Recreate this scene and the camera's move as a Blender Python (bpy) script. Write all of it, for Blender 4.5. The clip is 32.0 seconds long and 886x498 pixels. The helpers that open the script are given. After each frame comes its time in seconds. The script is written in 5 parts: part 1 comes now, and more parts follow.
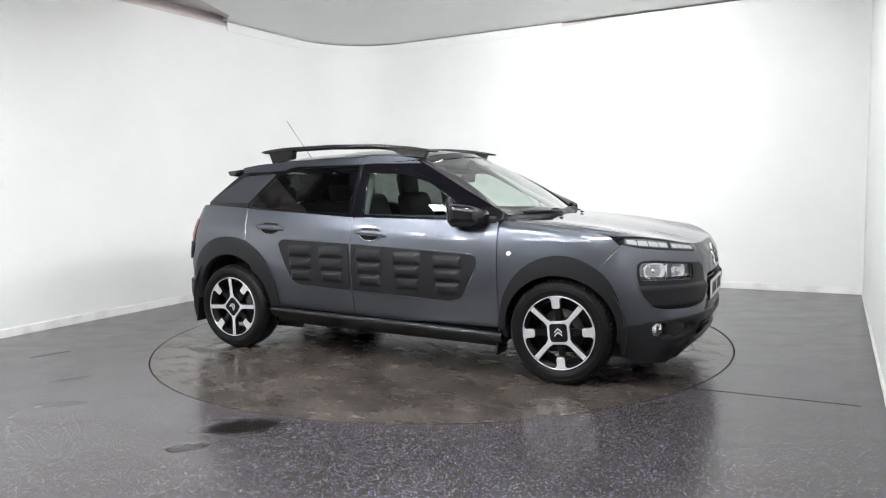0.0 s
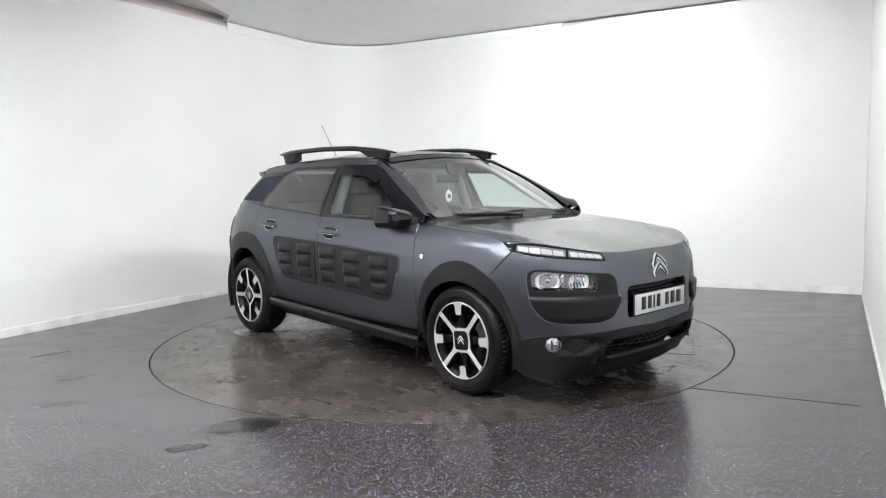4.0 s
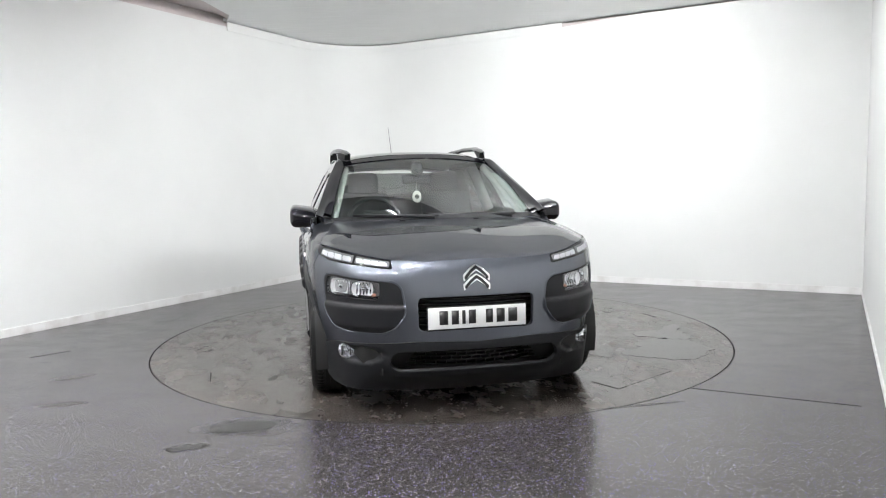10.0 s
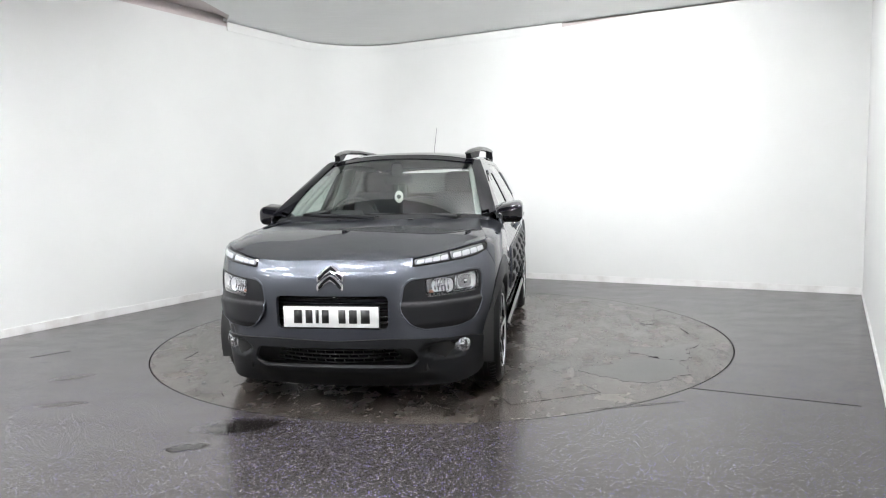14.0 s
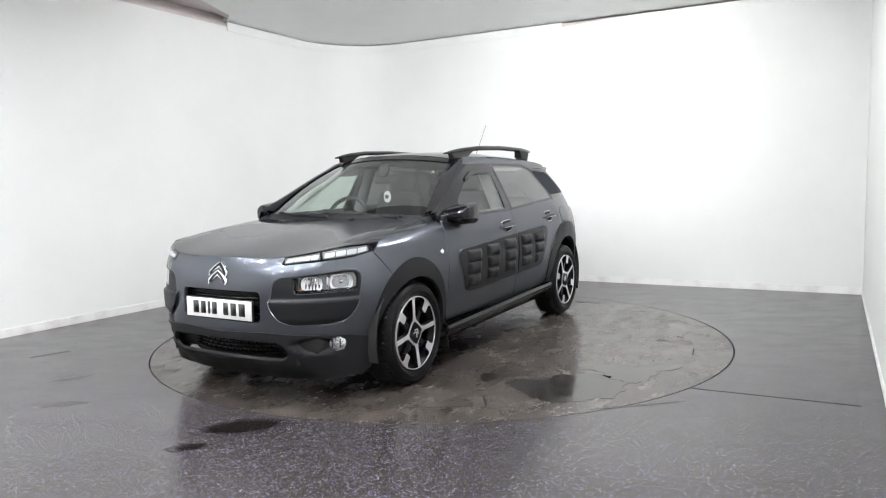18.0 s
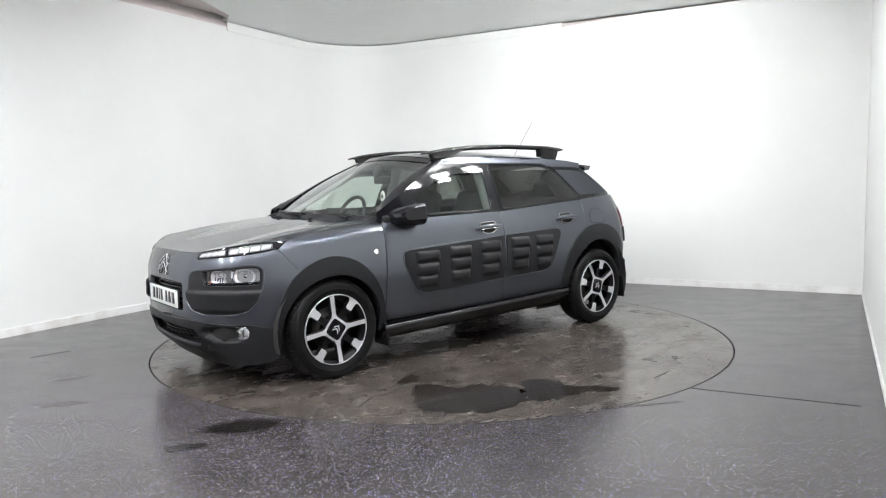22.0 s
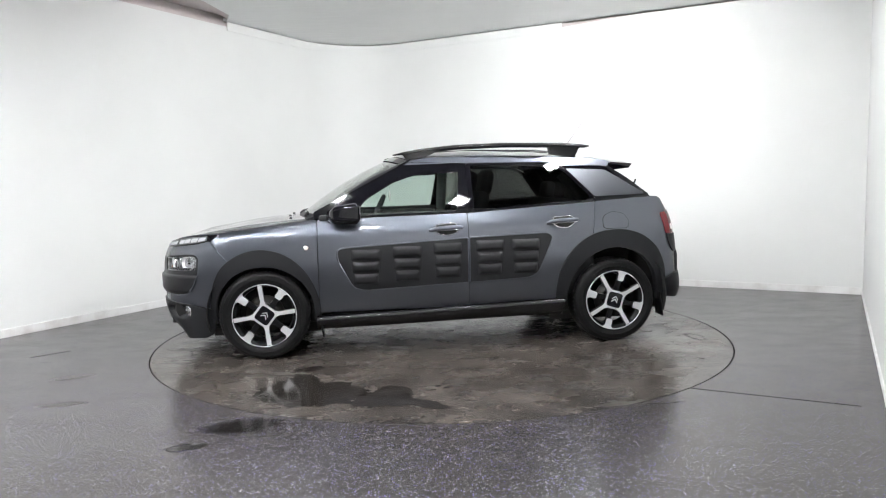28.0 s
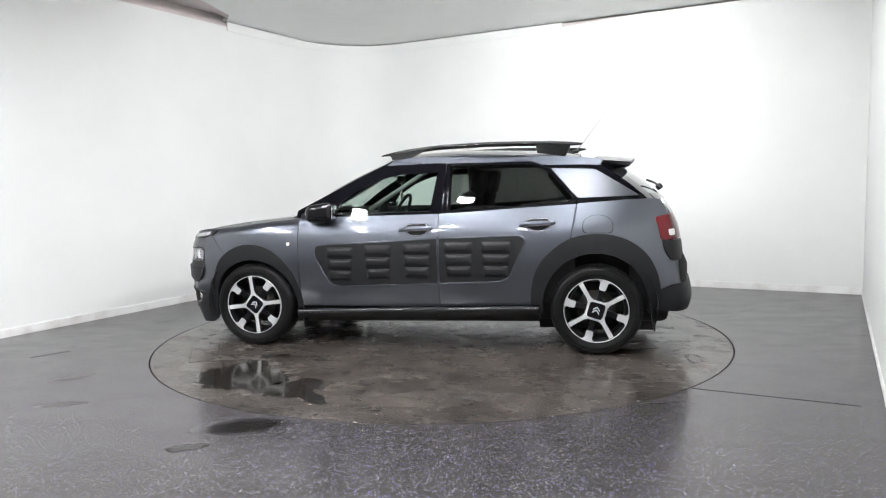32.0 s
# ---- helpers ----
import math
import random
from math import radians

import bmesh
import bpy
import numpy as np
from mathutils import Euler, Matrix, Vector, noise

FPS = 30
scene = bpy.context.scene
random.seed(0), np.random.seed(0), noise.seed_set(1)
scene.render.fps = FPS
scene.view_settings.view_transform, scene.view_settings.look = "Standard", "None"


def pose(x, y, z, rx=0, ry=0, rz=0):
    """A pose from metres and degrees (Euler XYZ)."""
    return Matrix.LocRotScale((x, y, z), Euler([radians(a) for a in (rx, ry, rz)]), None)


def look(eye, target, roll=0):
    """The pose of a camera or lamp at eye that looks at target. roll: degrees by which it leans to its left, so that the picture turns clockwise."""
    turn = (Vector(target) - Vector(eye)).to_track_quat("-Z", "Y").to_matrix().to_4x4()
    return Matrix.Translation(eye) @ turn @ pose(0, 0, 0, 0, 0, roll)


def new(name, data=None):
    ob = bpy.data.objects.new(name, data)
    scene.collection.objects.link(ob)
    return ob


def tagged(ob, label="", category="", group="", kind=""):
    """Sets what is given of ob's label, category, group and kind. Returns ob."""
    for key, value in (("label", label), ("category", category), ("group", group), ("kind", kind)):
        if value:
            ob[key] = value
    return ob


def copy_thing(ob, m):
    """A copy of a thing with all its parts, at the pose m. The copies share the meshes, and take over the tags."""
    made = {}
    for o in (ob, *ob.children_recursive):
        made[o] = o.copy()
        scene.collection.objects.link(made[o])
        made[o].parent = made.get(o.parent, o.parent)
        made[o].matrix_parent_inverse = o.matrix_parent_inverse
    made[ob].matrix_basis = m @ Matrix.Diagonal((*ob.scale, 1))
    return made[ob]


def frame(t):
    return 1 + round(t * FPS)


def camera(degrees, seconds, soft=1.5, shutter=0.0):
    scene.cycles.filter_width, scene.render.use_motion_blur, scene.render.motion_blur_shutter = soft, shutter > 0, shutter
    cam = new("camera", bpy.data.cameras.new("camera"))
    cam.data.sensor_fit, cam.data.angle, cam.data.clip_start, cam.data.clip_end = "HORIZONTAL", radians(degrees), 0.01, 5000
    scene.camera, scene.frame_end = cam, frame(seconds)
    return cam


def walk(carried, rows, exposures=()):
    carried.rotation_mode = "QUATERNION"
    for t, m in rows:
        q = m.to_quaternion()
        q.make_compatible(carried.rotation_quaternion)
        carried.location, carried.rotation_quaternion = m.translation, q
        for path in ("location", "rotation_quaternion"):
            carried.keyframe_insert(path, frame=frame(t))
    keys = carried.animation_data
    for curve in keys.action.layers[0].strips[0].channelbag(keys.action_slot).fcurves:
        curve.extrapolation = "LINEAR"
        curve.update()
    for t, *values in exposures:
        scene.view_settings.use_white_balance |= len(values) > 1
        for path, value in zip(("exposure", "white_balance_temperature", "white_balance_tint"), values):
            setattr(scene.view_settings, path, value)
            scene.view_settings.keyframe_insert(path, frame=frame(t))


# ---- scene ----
# The camera stands still.
EYE = Vector((0.0, -5.8055, 1.2364))
AIM = EYE + Vector((0.00419, 0.99565, -0.09307))
cam = camera(63.41, 32.0, soft=1.1)
walk(cam, [(0.0, look(EYE, AIM, -1.18)), (32.0, look(EYE, AIM, -1.18))], exposures=[(0.0, 0.0), (32.0, 0.0)])

# World: a closed studio, so only a trace of neutral light outside.
world = bpy.data.worlds.new("world")
scene.world = world
world.use_nodes = True
world.node_tree.nodes["Background"].inputs[0].default_value = (0.8, 0.85, 0.9, 1)
world.node_tree.nodes["Background"].inputs[1].default_value = 0.05
PANEL_POWER, FILL_POWER = 440.0, 290.0


# ---------------------------------------------------------------- materials
def material(name, colour, rough=0.5, metal=0.0, **more):
    m = bpy.data.materials.new(name)
    m.use_nodes = True
    b = m.node_tree.nodes["Principled BSDF"]
    b.inputs["Base Color"].default_value = (*colour, 1)
    b.inputs["Roughness"].default_value = rough
    b.inputs["Metallic"].default_value = metal
    for key, value in more.items():
        b.inputs[key.replace("_", " ")].default_value = value
    return m


def node(m, kind, **values):
    n = m.node_tree.nodes.new(kind)
    for key, value in values.items():
        n.inputs[key.replace("_", " ")].default_value = value
    return n


def link(m, a, b):
    m.node_tree.links.new(a, b)


def coords(m):
    return node(m, "ShaderNodeTexCoord").outputs["Object"]


def mixed(m, fac, a, b):
    n = m.node_tree.nodes.new("ShaderNodeMix")
    n.data_type = "RGBA"
    for i, v in ((0, fac), (6, a), (7, b)):
        if isinstance(v, bpy.types.NodeSocket):
            link(m, v, n.inputs[i])
        else:
            n.inputs[i].default_value = v if i == 0 else (*v, 1)
    return n.outputs[2]


def ramp(m, source, lo, hi, a=0.0, b=1.0):
    n = m.node_tree.nodes.new("ShaderNodeMapRange")
    link(m, source, n.inputs[0])
    for i, v in zip((1, 2, 3, 4), (lo, hi, a, b)):
        n.inputs[i].default_value = v
    return n.outputs[0]


def noise_of(m, scale, detail=3.0, rough=0.5, stretch=None):
    n = node(m, "ShaderNodeTexNoise", Scale=scale, Detail=detail, Roughness=rough)
    c = coords(m)
    if stretch:
        s = m.node_tree.nodes.new("ShaderNodeMapping")
        s.inputs["Scale"].default_value = stretch
        link(m, c, s.inputs[0])
        c = s.outputs[0]
    link(m, c, n.inputs["Vector"])
    return n.outputs["Fac"]


def bump(m, source, strength, distance):
    n = node(m, "ShaderNodeBump", Strength=strength, Distance=distance)
    link(m, source, n.inputs["Height"])
    link(m, n.outputs[0], m.node_tree.nodes["Principled BSDF"].inputs["Normal"])
    return n


def shader(m):
    return m.node_tree.nodes["Principled BSDF"].inputs


def wall_material():
    m = material("white wall paint", (0.8, 0.8, 0.79), 0.55)
    link(m, mixed(m, ramp(m, noise_of(m, 1.3), 0.3, 0.7), (0.75, 0.755, 0.745), (0.715, 0.72, 0.71)), shader(m)["Base Color"])
    bump(m, noise_of(m, 160.0), 0.12, 0.001)
    return m


def floor_material(name, worn, fleck, low, high):
    """Dark safety vinyl with white and blue flecks, cloudy with scuffs and damp."""
    m = material(name, (0.03, 0.028, 0.027), 0.3, Specular_IOR_Level=0.48)
    c = coords(m)
    base = mixed(m, ramp(m, noise_of(m, 0.9, 4.0, 0.5), 0.25, 0.75), low, high)
    cloud = ramp(m, noise_of(m, 2.4, 9.0, 0.68, (1, 1.5, 1)), 0.40, 0.72, 0.0, worn)
    base = mixed(m, cloud, base, tuple((1 + 1.4 * worn) * v for v in high))
    damp = ramp(m, noise_of(m, 1.7, 10.0, 0.72, (1.6, 1, 1)), 0.46, 0.70, 0.0, worn)
    base = mixed(m, damp, base, tuple((1 - 0.65 * worn) * v for v in low))
    for scale, share, one, two in ((105.0, 0.74, (0.10, 0.085, 0.50), (0.30, 0.28, 0.55)), (125.0, 0.84, (0.5, 0.5, 0.56), (0.75, 0.75, 0.80))):
        cells = node(m, "ShaderNodeTexVoronoi", Scale=scale)
        link(m, c, cells.inputs["Vector"])
        dots = ramp(m, cells.outputs["Distance"], 0.38, 0.26)
        pick = m.node_tree.nodes.new("ShaderNodeSeparateColor")
        link(m, cells.outputs["Color"], pick.inputs[0])
        chosen = ramp(m, pick.outputs[0], share, share + 0.02, 0.0, fleck)
        lit = node(m, "ShaderNodeMath")
        lit.operation = "MULTIPLY"
        link(m, dots, lit.inputs[0])
        link(m, chosen, lit.inputs[1])
        base = mixed(m, lit.outputs[0], base, mixed(m, pick.outputs[1], one, two))
    link(m, base, shader(m)["Base Color"])
    link(m, ramp(m, noise_of(m, 3.4, 9.0, 0.7, (1, 1.6, 1)), 0.34, 0.66, 0.19 - 0.05 * worn, 0.24 + 0.12 * worn), shader(m)["Roughness"])
    return m


def paint_material():
    """Metal flake under a clear, hard lacquer."""
    m = material("grey metallic paint", (0.10, 0.105, 0.12), 0.33, 0.9, Coat_Weight=1.0, Coat_Roughness=0.025, Coat_IOR=1.5, Specular_Tint=(0.12, 0.125, 0.14, 1))
    flake = noise_of(m, 900.0, 2.0)
    link(m, mixed(m, flake, (0.067, 0.073, 0.088), (0.129, 0.139, 0.165)), shader(m)["Base Color"])
    return m


def plastic(name, colour, rough, grain=0.25):
    m = material(name, colour, rough, Specular_IOR_Level=0.16)
    link(m, ramp(m, noise_of(m, 7.0, 5.0), 0.3, 0.7, rough - 0.05, rough + 0.07), shader(m)["Roughness"])
    bump(m, noise_of(m, 700.0, 2.0), grain, 0.0006)
    return m


def glass_material(name, tint, gloss=1.0, least=0.075):
    """A thin pane: tinted see-through with a mirror share by Fresnel."""
    m = bpy.data.materials.new(name)
    m.use_nodes = True
    t = m.node_tree
    t.nodes.remove(t.nodes["Principled BSDF"])
    see = node(m, "ShaderNodeBsdfTransparent", Color=(*tint, 1))
    shine = node(m, "ShaderNodeBsdfGlossy", Roughness=0.01, Color=(gloss, gloss, gloss, 1))
    edge = node(m, "ShaderNodeLayerWeight", Blend=0.5)
    power = node(m, "ShaderNodeMath")
    power.operation = "POWER"
    power.inputs[1].default_value = 4.0
    link(m, edge.outputs["Facing"], power.inputs[0])
    fres = node(m, "ShaderNodeMapRange")
    link(m, power.outputs[0], fres.inputs[0])
    fres.inputs[3].default_value = least
    mix = node(m, "ShaderNodeMixShader")
    link(m, fres.outputs[0], mix.inputs[0])
    link(m, see.outputs[0], mix.inputs[1])
    link(m, shine.outputs[0], mix.inputs[2])
    link(m, mix.outputs[0], t.nodes["Material Output"].inputs[0])
    return m


def glow_material(name, strength):
    m = bpy.data.materials.new(name)
    m.use_nodes = True
    t = m.node_tree
    t.nodes.remove(t.nodes["Principled BSDF"])
    e = node(m, "ShaderNodeEmission", Strength=strength, Color=(0.975, 0.985, 1.0, 1))
    link(m, e.outputs[0], t.nodes["Material Output"].inputs[0])
    return m


WALL = wall_material()
FLOOR = floor_material("dark vinyl floor", 0.22, 0.42, (0.0325, 0.0285, 0.0280), (0.0405, 0.0355, 0.0345))
DISC = floor_material("scuffed turntable vinyl", 0.9, 0.0, (0.030, 0.0256, 0.0226), (0.048, 0.041, 0.036))
CEILING = material("pale ceiling sheet", (0.7, 0.71, 0.7), 0.7)
link(CEILING, mixed(CEILING, noise_of(CEILING, 2.0), (0.80, 0.81, 0.80), (0.86, 0.865, 0.855)), shader(CEILING)["Base Color"])
bump(CEILING, noise_of(CEILING, 2.5, 2.0, 0.5, (1, 5, 1)), 0.5, 0.02)
DARKCEIL = material("charcoal ceiling board", (0.05, 0.05, 0.052), 0.8)
link(DARKCEIL, mixed(DARKCEIL, noise_of(DARKCEIL, 3.0), (0.035, 0.035, 0.037), (0.07, 0.07, 0.072)), shader(DARKCEIL)["Base Color"])
GREYWALL = material("grey wall paint", (0.15, 0.15, 0.15), 0.6)
link(GREYWALL, mixed(GREYWALL, noise_of(GREYWALL, 2.0), (0.27, 0.27, 0.27), (0.33, 0.33, 0.328)), shader(GREYWALL)["Base Color"])
# brownish tone; on the ceiling edge it puts shade into the colour
VOID = material("brown void boards and ceiling edge shade", (0.11, 0.09, 0.085), 0.9)
link(VOID, mixed(VOID, noise_of(VOID, 14.0, 4.0, 0.6, (1, 9, 1)), (0.58, 0.52, 0.51), (0.66, 0.60, 0.59)), shader(VOID)["Base Color"])
SKIRT = material("white gloss skirting", (0.78, 0.77, 0.76), 0.35)
link(SKIRT, mixed(SKIRT, ramp(SKIRT, noise_of(SKIRT, 6.0, 5.0), 0.45, 0.75), (0.79, 0.785, 0.78), (0.62, 0.60, 0.58)), shader(SKIRT)["Base Color"])
GAP = material("black gap", (0.008, 0.008, 0.008), 0.9)
PAINT = paint_material()
SATIN = material("satin grey panel", (0.15, 0.155, 0.17), 0.36, 0.92, Specular_Tint=(0.2, 0.2, 0.22, 1))
link(SATIN, mixed(SATIN, noise_of(SATIN, 900.0), (0.075, 0.079, 0.089), (0.12, 0.126, 0.14)), shader(SATIN)["Base Color"])
CLAD = plastic("grained black cladding", (0.0145, 0.015, 0.0165), 0.42)
BUMP = plastic("matt charcoal pad", (0.0145, 0.0148, 0.0162), 0.40, 0.15)
GLOSSBLACK = material("gloss black trim", (0.004, 0.004, 0.0055), 0.05, Specular_IOR_Level=0.4)
SILL = material("satin black sill", (0.006, 0.006, 0.0068), 0.2, Specular_IOR_Level=0.5)
RUBBER = plastic("tyre rubber", (0.0055, 0.0055, 0.0058), 0.42, 0.12)
CHROME = material("polished chrome", (0.75, 0.75, 0.77), 0.07, 1.0)
ALLOY = material("diamond cut alloy", (0.56, 0.565, 0.575), 0.4, 0.6)
link(ALLOY, ramp(ALLOY, noise_of(ALLOY, 60.0, 3.0, 0.5, (1, 1, 30)), 0.3, 0.7, 0.34, 0.46), shader(ALLOY)["Roughness"])
RIMBLACK = material("black wheel enamel", (0.004, 0.004, 0.0045), 0.3, Specular_IOR_Level=0.16)
DARK = material("dark underside", (0.012, 0.012, 0.012), 0.8)
CABIN = plastic("charcoal cabin trim", (0.022, 0.023, 0.024), 0.6)
CLOTH = material("dark seat cloth", (0.03, 0.031, 0.034), 0.85)
bump(CLOTH, noise_of(CLOTH, 400.0), 0.3, 0.001)
LINING = material("pale grey headlining", (0.30, 0.31, 0.30), 0.85)
CLEAR = glass_material("clear green-tinted glass", (0.75, 0.84, 0.79))
SCREEN = glass_material("windscreen glass", (0.80, 0.87, 0.83), least=0.11)
PRIVACY = glass_material("dark privacy glass", (0.19, 0.20, 0.19))
LENS = glass_material("clear lamp lens", (0.95, 0.96, 0.97), least=0.04)
REFLECTOR = material("lamp reflector", (0.34, 0.34, 0.345), 0.2, 0.4)
FACETS = material("faceted headlamp mirror", (0.9, 0.9, 0.9), 0.14, 0.4)
facet = node(FACETS, "ShaderNodeTexVoronoi", Scale=24.0)
link(FACETS, coords(FACETS), facet.inputs["Vector"])
bump(FACETS, facet.outputs["Distance"], 0.4, 0.012)
FOGLAMP = material("faceted fog lamp mirror", (0.7, 0.7, 0.72), 0.22, 0.8)
bump(FOGLAMP, noise_of(FOGLAMP, 90.0, 1.0), 0.7, 0.004)
LED = material("white light guide", (0.34, 0.345, 0.36), 0.15)
GUIDE = material("smoky light guide", (0.10, 0.103, 0.108), 0.12)
AMBER = material("amber bulb cover", (0.3, 0.14, 0.09), 0.3)
RED = material("red lamp plastic", (0.10, 0.0025, 0.005), 0.2, Specular_IOR_Level=0.3, Coat_Weight=0.25, Coat_Roughness=0.03)
WHITELAMP = material("white lamp plastic", (0.75, 0.72, 0.70), 0.2)
PLATE = material("white plate sheet", (0.66, 0.66, 0.65), 0.35)
INK = material("black plate ink", (0.01, 0.01, 0.01), 0.4)
MAST = material("grey aerial rod", (0.2, 0.2, 0.205), 0.35, 0.3)
STEEL = material("brake disc steel", (0.07, 0.067, 0.064), 0.45, 1.0)
PANEL_GLOW = glow_material("lit ceiling panel", PANEL_POWER)
# glow of the unseen lamps added to even out the wall brightness
FILL_GLOW = glow_material("added wall fill glow", FILL_POWER)
WET = material("standing water film", (0.016, 0.0138, 0.0125), 0.06, Specular_IOR_Level=0.46)
link(WET, ramp(WET, noise_of(WET, 9.0, 3.0), 0.35, 0.7, 0.08, 0.16), shader(WET)["Roughness"])
DRIED = material("dried water mark", (0.05, 0.045, 0.04), 0.2)
link(DRIED, mixed(DRIED, noise_of(DRIED, 12.0, 6.0, 0.7), (0.036, 0.032, 0.029), (0.06, 0.053, 0.048)), shader(DRIED)["Base Color"])




def feathered(name, colour, rough, most):
    """A thin film that fades towards the rim of its patch and breaks up with noise."""
    m = material(name, colour, rough, Specular_IOR_Level=0.46)
    t = m.node_tree
    c = node(m, "ShaderNodeTexCoord").outputs["Generated"]
    flat = t.nodes.new("ShaderNodeVectorMath")
    flat.operation = "MULTIPLY_ADD"
    link(m, c, flat.inputs[0])
    flat.inputs[1].default_value, flat.inputs[2].default_value = (2, 2, 0), (-1, -1, 0)
    far = t.nodes.new("ShaderNodeVectorMath")
    far.operation = "LENGTH"
    link(m, flat.outputs[0], far.inputs[0])
    wander = node(m, "ShaderNodeMath")
    wander.operation = "ADD"
    link(m, far.outputs["Value"], wander.inputs[0])
    link(m, ramp(m, noise_of(m, 9.0, 7.0, 0.65), 0.25, 0.75, -0.30, 0.30), wander.inputs[1])
    share = ramp(m, wander.outputs[0], 0.85, 0.50, 0.0, most)
    mix = node(m, "ShaderNodeMixShader")
    link(m, share, mix.inputs[0])
    link(m, node(m, "ShaderNodeBsdfTransparent").outputs[0], mix.inputs[1])
    link(m, t.nodes["Principled BSDF"].outputs[0], mix.inputs[2])
    link(m, mix.outputs[0], t.nodes["Material Output"].inputs[0])
    return m


DAMP = feathered("damp film", (0.010, 0.0088, 0.0084), 0.14, 0.92)
FADED = feathered("faded dried mark", (0.070, 0.064, 0.058), 0.22, 0.35)
PALE = feathered("pale dried water mark", (0.075, 0.070, 0.065), 0.14, 0.75)


# ---------------------------------------------------------------- mesh helpers
def mesh_of(name, points, faces, normals=None, smooth=True):
    me = bpy.data.meshes.new(name)
    me.from_pydata([tuple(map(float, p)) for p in points], [], [tuple(map(int, f)) for f in faces])
    me.update()
    if smooth:
        me.polygons.foreach_set("use_smooth", [True] * len(me.polygons))
    if normals is not None:
        me.normals_split_custom_set_from_vertices([tuple(map(float, n)) for n in normals])
    return me


def part(name, me, mat, parent=None, label="", at=None):
    """One mesh object, under a thing or a part."""
    if isinstance(me, bmesh.types.BMesh):
        bm, me = me, bpy.data.meshes.new(name)
        bm.to_mesh(me)
        bm.free()
    if not me.materials:
        me.materials.append(mat)
    ob = new(name, me)
    ob.parent = parent
    if at is not None:
        ob.matrix_basis = at
    return tagged(ob, label)


def soft_box(sx, sy, sz, r=0.01, seg=2, m=None, taper=0.0):
    """A box with rounded edges, centred, moved by m; taper narrows its top."""
    bm = bmesh.new()
    bmesh.ops.create_cube(bm, size=1.0)
    for v in bm.verts:
        k = 1.0 - taper if v.co.z > 0 else 1.0
        v.co = Vector((v.co.x * sx * k, v.co.y * sy * k, v.co.z * sz))
    if r > 0:
        bmesh.ops.bevel(bm, geom=bm.edges[:], offset=r, segments=seg, affect="EDGES", profile=0.5)
    for f in bm.faces:
        f.smooth = True
    if m is not None:
        bmesh.ops.transform(bm, matrix=m, verts=bm.verts[:])
    return bm


def merged(*bms):
    out = bmesh.new()
    for b in bms:
        me = bpy.data.meshes.new("piece")
        b.to_mesh(me)
        b.free()
        out.from_mesh(me)
        bpy.data.meshes.remove(me)
    return out


def lathe(profile, seg=48, close=False):
    """Turns (radius, y) points about the y axis."""
    n = len(profile)
    pts, faces = [], []
    for k in range(seg):
        a = 2 * math.pi * k / seg
        pts += [(r * math.cos(a), y, r * math.sin(a)) for r, y in profile]
    for k in range(seg):
        for i in range(n - 1 + int(close)):
            a, b = k * n + i, k * n + (i + 1) % n
            c, d = (k + 1) % seg * n + (i + 1) % n, (k + 1) % seg * n + i
            faces.append((a, b, c, d))
    me = mesh_of("turned", pts, faces)
    bm = bmesh.new()
    bm.from_mesh(me)
    bpy.data.meshes.remove(me)
    bmesh.ops.remove_doubles(bm, verts=bm.verts[:], dist=1e-6)
    bmesh.ops.recalc_face_normals(bm, faces=bm.faces[:])
    for f in bm.faces:
        f.smooth = True
    return bm


def tube(points, radius, seg=8):
    """A round bar along points; radius may be a list."""
    p = [Vector(q) for q in points]
    rad = radius if isinstance(radius, (list, tuple)) else [radius] * len(p)
    pts, faces = [], []
    for i, q in enumerate(p):
        t = (p[min(i + 1, len(p) - 1)] - p[max(i - 1, 0)]).normalized()
        side = t.cross(Vector((0, 0, 1)) if abs(t.z) < 0.9 else Vector((1, 0, 0))).normalized()
        up = side.cross(t)
        for k in range(seg):
            a = 2 * math.pi * k / seg
            pts.append(q + (side * math.cos(a) + up * math.sin(a)) * rad[i])
    for i in range(len(p) - 1):
        for k in range(seg):
            faces.append((i * seg + k, i * seg + (k + 1) % seg, (i + 1) * seg + (k + 1) % seg, (i + 1) * seg + k))
    faces += [tuple(range(seg))[::-1], tuple((len(p) - 1) * seg + k for k in range(seg))]
    me = mesh_of("bar", pts, faces)
    bm = bmesh.new()
    bm.from_mesh(me)
    bpy.data.meshes.remove(me)
    bmesh.ops.recalc_face_normals(bm, faces=bm.faces[:])
    return bm


